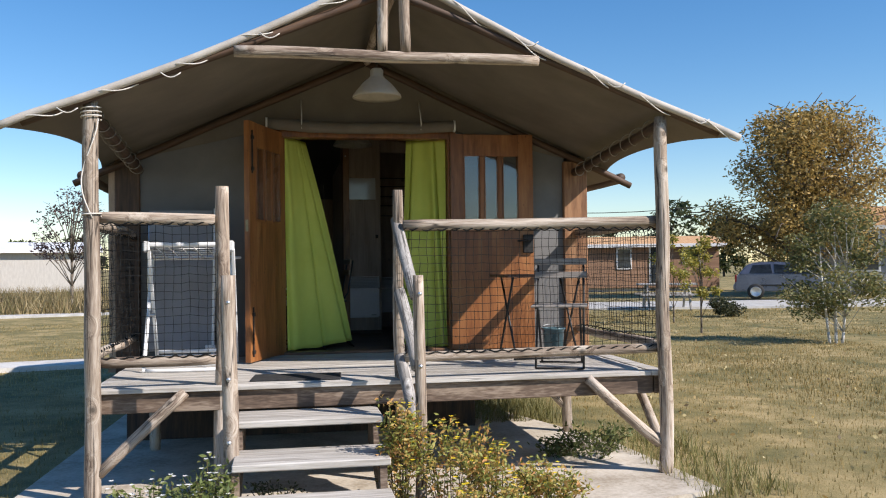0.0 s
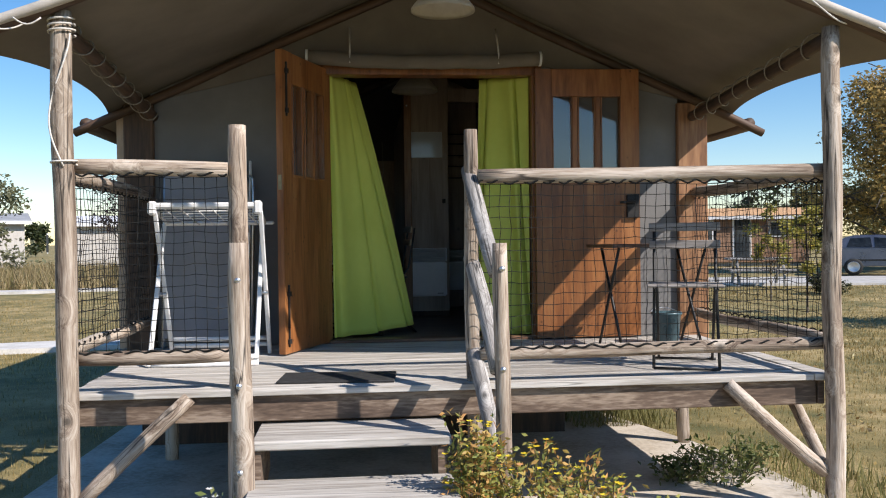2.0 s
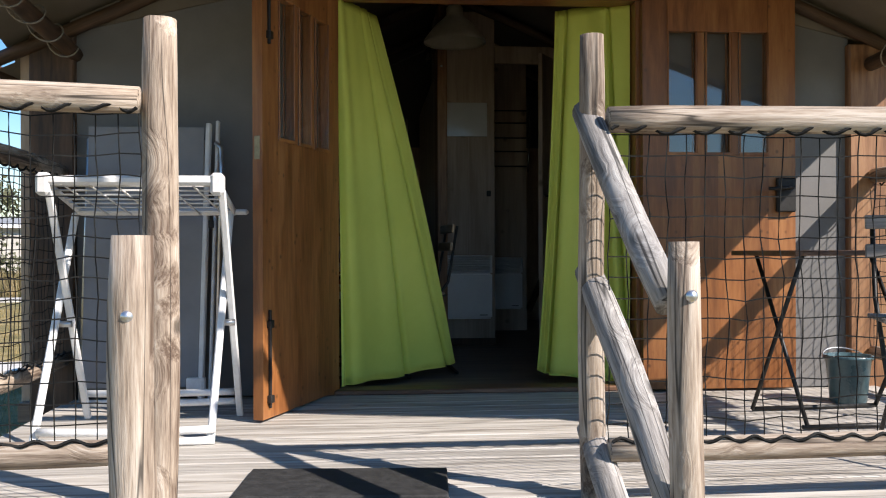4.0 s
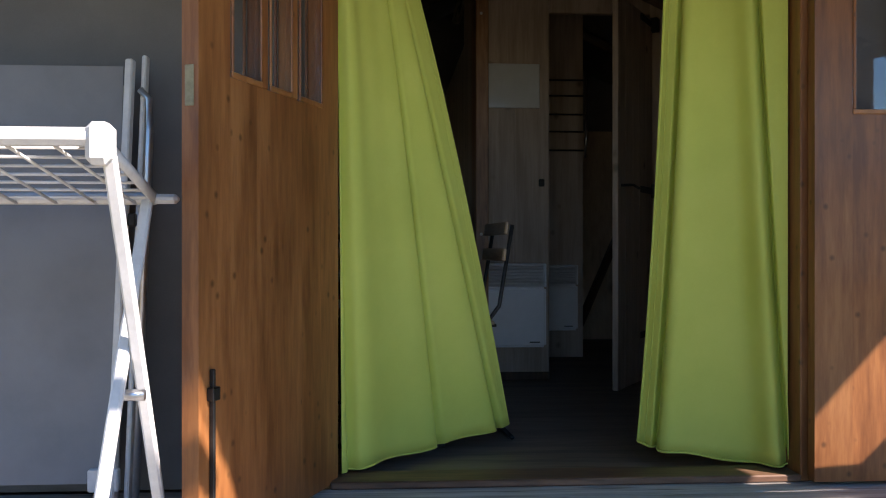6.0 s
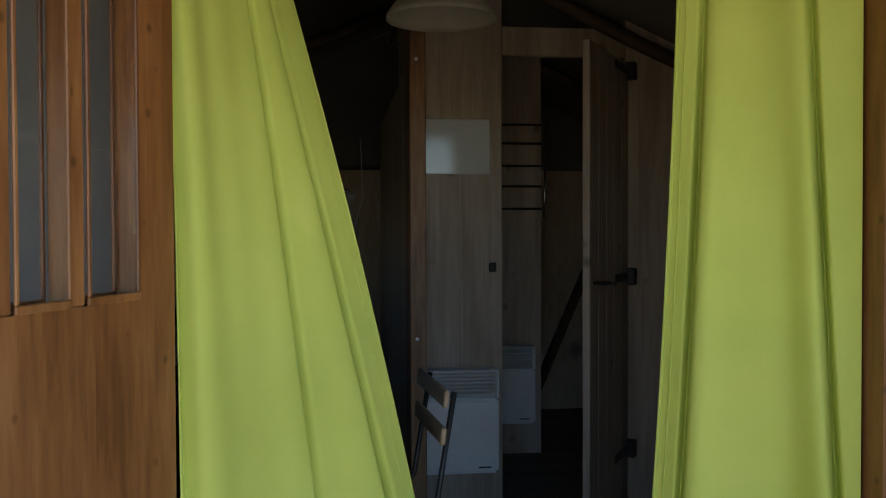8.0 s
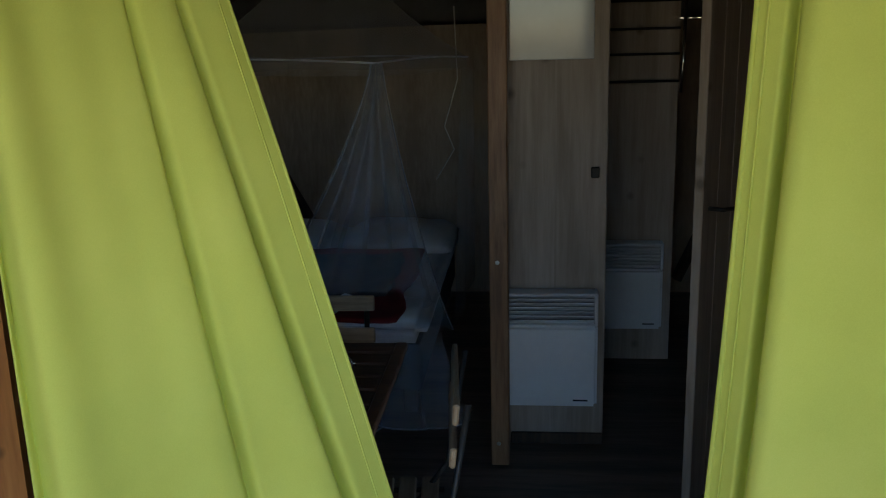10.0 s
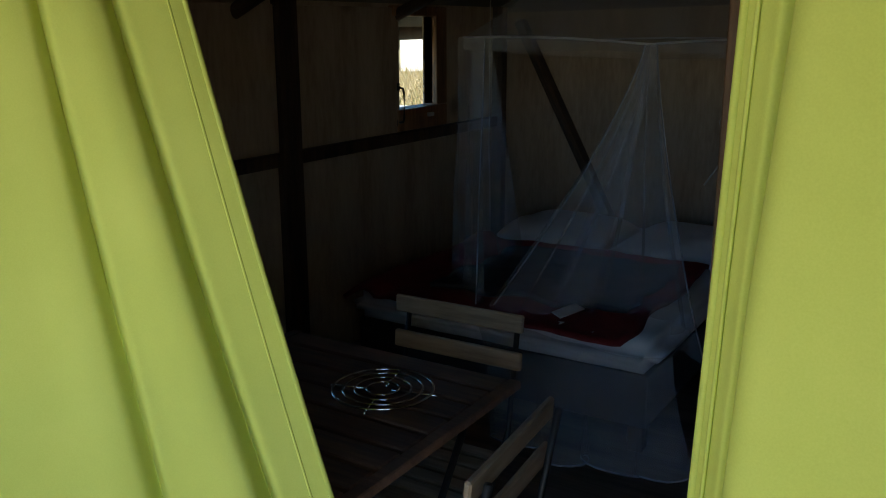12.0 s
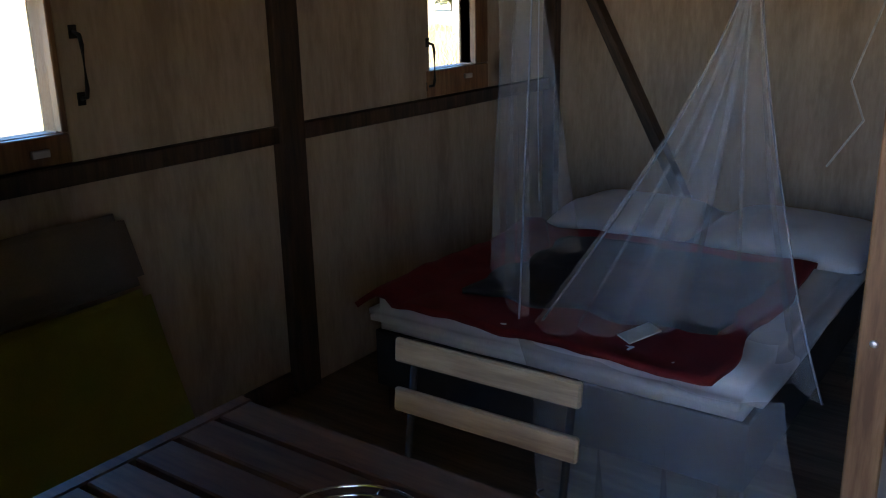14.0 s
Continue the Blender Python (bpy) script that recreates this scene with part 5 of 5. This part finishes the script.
tree("plum_tree", (-8.5, 26.4, 0), 4.4, 1.35, 1.5, [(0.03, 0.018, 0.02), (0.06, 0.03, 0.035), (0.09, 0.05, 0.05)], 1500, 0.13, 21, "thin purple-leaved tree in the dry grass", clumps=30, trunk_r=0.06)
rngt = random.Random(5)
for i in range(26):
    ang = -0.62 + 1.45 * i / 25
    if -0.18 < ang < 0.12:
        continue
    dist = rngt.uniform(78, 110)
    h = rngt.uniform(4.5, 8.0) * (0.75 if ang < 0 else 1.0)
    tree("far_tree", (-0.8 + dist * math.sin(ang), -7.5 + dist * math.cos(ang), 0), h, h * 0.42, h * 0.1,
         [(0.025, 0.04, 0.014), (0.05, 0.07, 0.022), (0.09, 0.095, 0.03)], 1500, 0.55, 40 + i, "dark green tree on the far horizon", clumps=16)
for x, y, h, s, cols in ((21.5, 31.0, 1.9, 1.5, [(0.10, 0.11, 0.02), (0.19, 0.17, 0.03), (0.13, 0.12, 0.03)]), (24.5, 30.0, 3.2, 2.2, [(0.04, 0.06, 0.02), (0.1, 0.1, 0.03)]), (12.2, 4.8, 1.3, 0.9, [(0.05, 0.06, 0.03), (0.11, 0.11, 0.05)]), (13.6, 7.5, 1.5, 1.0, [(0.05, 0.06, 0.03), (0.12, 0.11, 0.05)]), (10.4, 13.8, 0.45, 0.5, [(0.04, 0.05, 0.02), (0.08, 0.08, 0.03)]), (-15.8, 31.0, 4.6, 2.3, [(0.13, 0.14, 0.07), (0.24, 0.24, 0.14)])):
    tree("shrub", (x, y, 0), h, s, 0.02, cols, 2600, 0.06 + 0.035 * h, int(x * 10) % 97 + 200, "loose leafy shrub on the meadow", clumps=18, cat="shrub", trunk_r=0.02)


# flowering plants at the steps
def bush(name, spots, n, size, cols, flower, nf, fs, seed, label):
    rng = np.random.default_rng(seed)
    rnd = random.Random(seed)
    x0, y0 = spots[0][0], spots[0][1]
    ob = thing(name, (x0, y0, 0), label, "plant")
    bm = bmesh.new()
    pts, tips = [], []
    for x, y, r, h in spots:
        for k in range(16):
            a, f = rnd.uniform(0, 6.283), rnd.random() ** 0.5
            hh = h * rnd.uniform(0.55, 1.1)
            tip = Vector((x + r * f * math.cos(a), y + r * f * math.sin(a), hh))
            b = Vector((x + 0.3 * r * math.cos(a), y + 0.3 * r * math.sin(a), 0))
            mid = b.lerp(tip, 0.55) + Vector((0, 0, 0.1 * h))
            tube_bm([b, mid, tip], 0.0028, 4, bm)
            tips.append(tip)
            for q in range(n // (16 * len(spots))):
                g = rnd.random() ** 0.7
                c = (b.lerp(mid, g * 2) if g < 0.5 else mid.lerp(tip, g * 2 - 1))
                pts.append((c.x + rnd.gauss(0, 0.03), c.y + rnd.gauss(0, 0.03), max(0.01, c.z + rnd.gauss(0, 0.02))))
    part("stem_growth", bm, leaf_material(name + "_stem", [(0.06, 0.06, 0.02), (0.12, 0.09, 0.04)], 0.0), ob)["kind"] = "stuff"
    me = leaves_mesh("leaves", np.array(pts), size, rng, 0.4, -0.2)
    me.materials.append(leaf_material(name + "_leaf", cols))
    part("leaves", me, None, ob)["kind"] = "stuff"
    bm = bmesh.new()
    for k in range(nf):
        t = rnd.choice(tips) + Vector((rnd.gauss(0, 0.03), rnd.gauss(0, 0.03), rnd.gauss(0.0, 0.025)))
        for q in range(6):
            a = q * math.pi / 3 + rnd.random() * 0.4
            d = Vector((math.cos(a), math.sin(a), 0.35)) * fs
            e = Vector((-math.sin(a), math.cos(a), 0)) * fs * 0.4
            v = [bm.verts.new(t), bm.verts.new(t + d * 0.6 + e), bm.verts.new(t + d), bm.verts.new(t + d * 0.6 - e)]
            bm.faces.new(v)
    part("flowers", bm, leaf_material(name + "_flower", flower, 0.3), ob)["kind"] = "stuff"


bush("yellow_flower_bush", [(0.16, -2.50, 0.24, 0.46), (0.42, -2.62, 0.28, 0.36), (-0.14, -2.42, 0.15, 0.62), (0.70, -2.66, 0.22, 0.26), (0.30, -2.90, 0.25, 0.24)], 7600, 0.036,
     [(0.17, 0.21, 0.045), (0.34, 0.35, 0.085), (0.52, 0.38, 0.105), (0.58, 0.28, 0.10)], [(0.80, 0.58, 0.02), (0.88, 0.70, 0.05)], 95, 0.017, 3, "straggly bush with small yellow flowers by the steps")
bush("white_flower_bush", [(-1.45, -2.62, 0.24, 0.26), (-1.72, -2.74, 0.22, 0.18), (-1.18, -2.60, 0.16, 0.36), (-1.95, -2.85, 0.2, 0.12)], 3000, 0.040,
     [(0.08, 0.115, 0.03), (0.17, 0.21, 0.055), (0.25, 0.26, 0.09)], [(0.75, 0.75, 0.72), (0.85, 0.85, 0.82)], 110, 0.016, 6, "low plant with white flower spikes by the steps")
bush("weed_clump", [(1.42, -1.30, 0.30, 0.20), (1.62, -1.05, 0.25, 0.15), (1.18, -1.20, 0.2, 0.11)], 1100, 0.045, [(0.06, 0.085, 0.022), (0.13, 0.16, 0.045), (0.22, 0.22, 0.08)], [(0.2, 0.22, 0.05), (0.25, 0.25, 0.06)], 4, 0.008, 9, "leafy green weeds at the edge of the pad")
bush("weed_clump", [(-0.55, -3.12, 0.25, 0.12), (-0.10, -3.10, 0.2, 0.14), (-0.85, -2.35, 0.2, 0.16)], 900, 0.035, [(0.04, 0.06, 0.02), (0.12, 0.11, 0.04)], [(0.8, 0.8, 0.75), (0.8, 0.75, 0.2)], 14, 0.009, 10, "leafy green weeds under the steps")


def blades(name, n, region, keep, hmin, hmax, cols, seed, label, width=0.004):
    rng = np.random.default_rng(seed)
    x = rng.uniform(region[0], region[1], n)
    y = rng.uniform(region[2], region[3], n)
    ok = np.array([keep(a, b) for a, b in zip(x, y)])
    x, y = x[ok], y[ok]
    n = len(x)
    h = rng.uniform(hmin, hmax, n)
    a = rng.uniform(0, 2 * np.pi, n)
    b = rng.uniform(0, 2 * np.pi, n)
    k = rng.uniform(0.1, 0.9, n) * h
    w = width * (0.6 + rng.random(n))
    v = np.empty((n, 3, 3))
    z0 = np.full(n, -0.05)
    v[:, 0] = np.stack([x + w * np.cos(a), y + w * np.sin(a), z0], 1)
    v[:, 1] = np.stack([x - w * np.cos(a), y - w * np.sin(a), z0], 1)
    v[:, 2] = np.stack([x + k * np.cos(b), y + k * np.sin(b), h], 1)
    me = bpy.data.meshes.new(name)
    me.vertices.add(3 * n)
    me.vertices.foreach_set("co", v.reshape(-1))
    me.loops.add(3 * n)
    me.loops.foreach_set("vertex_index", np.arange(3 * n, dtype=np.int32))
    me.polygons.add(n)
    me.polygons.foreach_set("loop_start", np.arange(0, 3 * n, 3, dtype=np.int32))
    me.update(calc_edges=True)
    me.materials.append(leaf_material(name + "_blade", cols, 0.3))
    tagged(part(name, me, None), label, "grass", kind="stuff")


def lawn(x, y):
    if -2.45 < x < 1.95 and -2.9 < y < 2.4:
        return x > 1.0 and y > -2.2 and x > 1.95 - 0.28 * (y + 2.35)
    d = abs((y - 6.4) - 0.2 * (x + 4.4))
    return not (x < -2 and d < 0.55)


GRASS = [(0.145, 0.125, 0.033), (0.28, 0.20, 0.065), (0.38, 0.28, 0.11), (0.47, 0.355, 0.16)]
blades("grass", 130000, (-7, 9, -4.5, 9), lawn, -0.03, 0.013, GRASS, 1, "short dry lawn grass round the tent", 0.005)
blades("lawn_far", 60000, (-10, 17, 8, 17), lawn, -0.03, 0.018, GRASS, 2, "short dry lawn grass further off", 0.010)
blades("tall_grass", 1300, (1.72, 2.35, -2.5, -0.6), lambda x, y: True, 0.02, 0.15, [(0.12, 0.13, 0.035), (0.25, 0.23, 0.075), (0.42, 0.35, 0.16)], 3, "tall uncut grass along the concrete pad", 0.004)
blades("pad_grass", 1500, (0.9, 1.7, 0.2, 1.4), lambda x, y: True, 0.03, 0.22, [(0.12, 0.12, 0.03), (0.25, 0.22, 0.08)], 6, "tufts of grass behind the porch", 0.004)
blades("dry_grass", 26000, (-34, -2, 21.5, 38), lambda x, y: True, 0.15, 0.75, [(0.16, 0.12, 0.05), (0.27, 0.20, 0.09), (0.36, 0.28, 0.14), (0.14, 0.13, 0.04)], 4, "tall dry meadow grass beyond the path", 0.02)

rngl = np.random.default_rng(77)
lx, ly = rngl.uniform(1.9, 14, 2600), rngl.uniform(-5, 13, 2600)
me = leaves_mesh("fallen_leaves", np.stack([lx, ly, np.full(2600, 0.012)], 1), 0.045, rngl, 0.6)
me.materials.append(leaf_material("fallen_leaf", [(0.20, 0.12, 0.04), (0.45, 0.33, 0.12), (0.55, 0.47, 0.25), (0.12, 0.08, 0.04)]))
tagged(part("fallen_leaves", me, None), "scattered dry fallen leaves on the lawn", "leaves", kind="stuff")

# ---- paths and road ----
GRAVEL = material("pale_gravel", [(0.42, 0.40, 0.36), (0.52, 0.50, 0.46), (0.60, 0.58, 0.54)], 0.95, scale=3, fine=40, bump=0.4)


def strip(name, a, b, half, mat, label, z=0.025):
    a, b = Vector((*a, 0)), Vector((*b, 0))
    n = (b - a).normalized().cross(Vector((0, 0, 1)))
    bm = bmesh.new()
    k = 24
    rows = []
    for i in range(k + 1):
        p = a.lerp(b, i / k)
        w = half * (1 + 0.12 * noise.noise((i * 0.7, half * 9, 0)))
        rows.append([bm.verts.new((p + n * s * w + Vector((0, 0, zz))).to_tuple()) for s, zz in ((-1.0, -0.08), (-0.99, z), (0.99, z), (1.0, -0.08))])
    for r, s in zip(rows, rows[1:]):
        for q in range(3):
            bm.faces.new((r[q], r[q + 1], s[q + 1], s[q]))
    bmesh.ops.recalc_face_normals(bm, faces=bm.faces[:])
    tagged(part(name, bm, mat), label, "path", kind="structure")


strip("pavement_path", (-14.0, 4.35), (-2.9, 6.75), 0.42, GRAVEL, "narrow pale concrete path across the lawn")
strip("pavement_verge", (-30.0, 17.5), (-5.0, 21.8), 0.5, GRAVEL, "pale kerb of the path beyond the lawn")
strip("road", (3.0, 21.2), (40.0, 14.6), 2.1, GRAVEL, "pale gravel road through the campsite")

# ---- buildings, car and the distance ----
CLAD = material("brown_cladding", [(0.22, 0.125, 0.075), (0.30, 0.175, 0.105), (0.38, 0.23, 0.15)], 0.8, stretch=(0.1, 1, 6), scale=3, fine=20, bump=0.3)
TILE = material("orange_roof", [(0.36, 0.20, 0.09), (0.46, 0.27, 0.13), (0.55, 0.34, 0.18)], 0.85, stretch=(4, 1, 1), scale=4, fine=20, bump=0.3)
CREAMWALL = material("cream_siding", [(0.46, 0.43, 0.39), (0.56, 0.53, 0.48)], 0.6, stretch=(4, 4, 1), scale=3, fine=20, bump=0.1)
GREYWALL = material("grey_siding", [(0.25, 0.26, 0.27), (0.33, 0.34, 0.35)], 0.7, stretch=(1, 1, 5), scale=3, fine=20, bump=0.1)
DARKGLASS = material("dark_window", [(0.02, 0.025, 0.03), (0.05, 0.06, 0.07)], 0.1, scale=2, fine=10, bump=0.0)


def cabin(at, rz, L, W, H, rise, wall, roofm, openings, label):
    """A cabin with its front towards local -y; openings (x, z, w, h, kind)."""
    h = new("cabin")
    m = pose(*at, 0, 0, rz)
    h.matrix_basis = m
    tagged(h, label, "cabin")
    bm = box_bm(L, W, H, 0.01)
    part("wall", bm, wall, h, "", m @ pose(0, 0, H / 2 + 0.25))
    part("plinth", box_bm(L - 0.3, W - 0.3, 0.25, 0.01), GREYWALL, h, "", m @ pose(0, 0, 0.125))
    bm = bmesh.new()
    e = 0.3
    sec = [(-W / 2 - e, H + 0.2), (0, H + 0.25 + rise), (W / 2 + e, H + 0.2), (W / 2 + e, H + 0.28), (0, H + 0.35 + rise), (-W / 2 - e, H + 0.28)]
    A = [bm.verts.new((-L / 2 - e, y, z)) for y, z in sec]
    B = [bm.verts.new((L / 2 + e, y, z)) for y, z in sec]
    bm.faces.new(A)
    bm.faces.new(B[::-1])
    for i in range(6):
        k = (i + 1) % 6
        bm.faces.new((A[k], A[i], B[i], B[k]))
    bmesh.ops.recalc_face_normals(bm, faces=bm.faces[:])
    part("roof", bm, roofm, h, "", m)
    part("fascia", box_bm(L + 2 * e, 0.04, 0.16, 0.004), WHITE, h, "white eaves board", m @ pose(0, -W / 2 - e - 0.025, H + 0.2))
    for x, z, w, hh, kind in openings:
        f = part(kind, box_bm(w, 0.06, hh, 0.01), WHITE, h, "white frame", m @ pose(x, -W / 2 - 0.02, z + hh / 2))
        part("pane", box_bm(w - 0.16, 0.02, hh - 0.16, 0.002), DARKGLASS, f, "", m @ pose(x, -W / 2 - 0.06, z + hh / 2))
    return h


cabin((15.6, 35.2, -0.1), -10, 9.5, 3.6, 2.1, 0.35, CLAD, TILE, [(-3.4, 1.2, 0.9, 0.9, "window"), (0.1, 1.15, 0.75, 1.05, "window"), (1.75, 0.4, 0.85, 1.9, "door"), (3.4, 1.4, 0.9, 0.75, "window")], "brown timber clad cabin with an orange roof")
cabin((25.2, 25.4, 0), -28, 7.5, 3.5, 2.5, 0.8, GREYWALL, TILE, [(-2.3, 0.9, 1.2, 1.7, "door"), (0.2, 1.2, 1.0, 1.0, "window")], "grey cabin with an orange tiled roof")
cabin((-13.0, 41.0, 0), 16, 4.4, 3.4, 2.1, 0.35, CREAMWALL, WHITE, [(-3.2, 0.9, 0.05, 1.0, "window")], "pale cream mobile home beyond the dry grass")
cabin((-20.5, 37.0, 0), 24, 8.0, 3.4, 2.2, 0.35, CREAMWALL, GREYWALL, [(-2.0, 1.0, 1.2, 0.9, "window"), (1.5, 0.4, 0.8, 1.9, "door")], "pale mobile home with a grey roof")
SILVER = material("silver_paint", [(0.13, 0.135, 0.16), (0.18, 0.185, 0.215)], 0.3, metal=0.6, scale=2, fine=10, bump=0.0, vary=0)
TYRE = material("tyre_rubber", [(0.012, 0.012, 0.012), (0.03, 0.03, 0.03)], 0.8, scale=20, fine=60, bump=0.1)


def hatchback(at, rz, label):
    """Rear at local x = 0, nose at 4; the near flank faces -y."""
    c = new("car")
    m = pose(*at, 0, 0, rz) @ Matrix.Diagonal((0.98, 0.98, 0.93, 1))
    c.matrix_basis = pose(*at, 0, 0, rz)
    tagged(c, label, "car")
    lower = [(0.0, 0.32), (-0.02, 0.6), (0.05, 0.95), (0.35, 1.0), (2.9, 0.98), (3.75, 0.82), (3.98, 0.62), (3.95, 0.32)]
    upper = [(0.10, 0.96), (0.42, 1.36), (0.8, 1.45), (1.6, 1.46), (2.15, 1.38), (3.0, 0.97)]

    def slab(sec, w0, w1, z0, z1):
        bm = bmesh.new()
        def wid(z):
            return lerp(w0, w1, max(0, min(1, (z - z0) / (z1 - z0))))
        A = [bm.verts.new((x, -wid(z), z)) for x, z in sec]
        B = [bm.verts.new((x, wid(z), z)) for x, z in sec]
        bm.faces.new(A)
        bm.faces.new(B[::-1])
        for i in range(len(sec)):
            k = (i + 1) % len(sec)
            bm.faces.new((A[k], A[i], B[i], B[k]))
        bmesh.ops.recalc_face_normals(bm, faces=bm.faces[:])
        bmesh.ops.bevel(bm, geom=bm.edges[:], offset=0.04, segments=2, affect="EDGES")
        return bm
    body = part("body", slab(lower, 0.84, 0.82, 0.3, 1.0), SILVER, c, "", m)
    part("roof", slab(upper, 0.80, 0.62, 0.96, 1.46), SILVER, c, "", m)
    for nm, sec in (("rear_window", [(0.5, 1.02), (0.62, 1.34), (1.25, 1.37), (1.3, 1.02)]), ("front_window", [(1.38, 1.02), (1.36, 1.37), (2.1, 1.31), (2.62, 1.02)])):
        bm = bmesh.new()
        bm.faces.new([bm.verts.new((x, -(lerp(0.80, 0.62, (z - 0.96) / 0.5) + 0.012), z)) for x, z in sec])
        bmesh.ops.solidify(bm, geom=bm.faces[:], thickness=0.02)
        part(nm, bm, DARKGLASS, c, "dark side window", m)
    part("bumper", box_bm(0.10, 1.5, 0.2, 0.03), GREYWALL, c, "grey rear bumper", m @ pose(-0.02, 0, 0.48))
    part("rub_strip", box_bm(2.2, 0.02, 0.06, 0.004), BLACK, c, "", m @ pose(1.9, -0.845, 0.55))
    part("tail_light", box_bm(0.06, 0.14, 0.3, 0.02), REDCLOTH, c, "red tail light", m @ pose(0.02, -0.76, 0.82))
    for x in (0.72, 3.2):
        for s in (-1, 1):
            w = part("wheel", lathe_bm([(0.2, -0.09), (0.29, -0.09), (0.305, -0.06), (0.305, 0.06), (0.29, 0.09), (0.2, 0.09)], 24), TYRE, c, "", m @ pose(x, s * 0.79, 0.305, 90, 0, 0), smooth=True)
            part("rim", lathe_bm([(0.0001, 0.06), (0.05, 0.075), (0.17, 0.07), (0.2, 0.09), (0.2, -0.09), (0.0001, -0.09)], 20), ALU, w, "alloy rim", m @ pose(x, s * 0.79, 0.305, 90 if s < 0 else -90, 0, 0), smooth=True)


hatchback((15.75, 23.2, 0), -29, "silver hatchback parked beside the gravel road")
pt = thing("picnic_table", (10.4, 17.4, 0), "weathered wooden picnic table on the lawn", "picnic table")
pm = pose(10.4, 17.4, 0, 0, 0, -15)
for y in (-0.25, 0, 0.25):
    part("top_board", box_bm(1.7, 0.22, 0.05, 0.005), GREYLOG, pt, "", pm @ pose(0, y, 0.74))
for y in (-0.7, 0.7):
    part("bench_board", box_bm(1.7, 0.25, 0.05, 0.005), GREYLOG, pt, "", pm @ pose(0, y, 0.44))
for x in (-0.6, 0.6):
    part("cross_bar", box_bm(0.06, 1.6, 0.08, 0.005), GREYLOG, pt, "", pm @ pose(x, 0, 0.38))
    for s in (-1, 1):
        part("leg", box_bm(0.06, 0.08, 0.85, 0.005), GREYLOG, pt, "", pm @ pose(x, s * 0.42, 0.37, s * 28, 0, 0))
for dz in (0, 0.7):
    tagged(tube("power_cable", [(14 + 30 * f, 62 - 8 * f, 5.0 + dz + 2.0 * f - 1.2 * math.sin(math.pi * f)) for f in [k / 12 for k in range(13)]], 0.03, BLACK), "thin overhead power cable", "cable", "power cables")
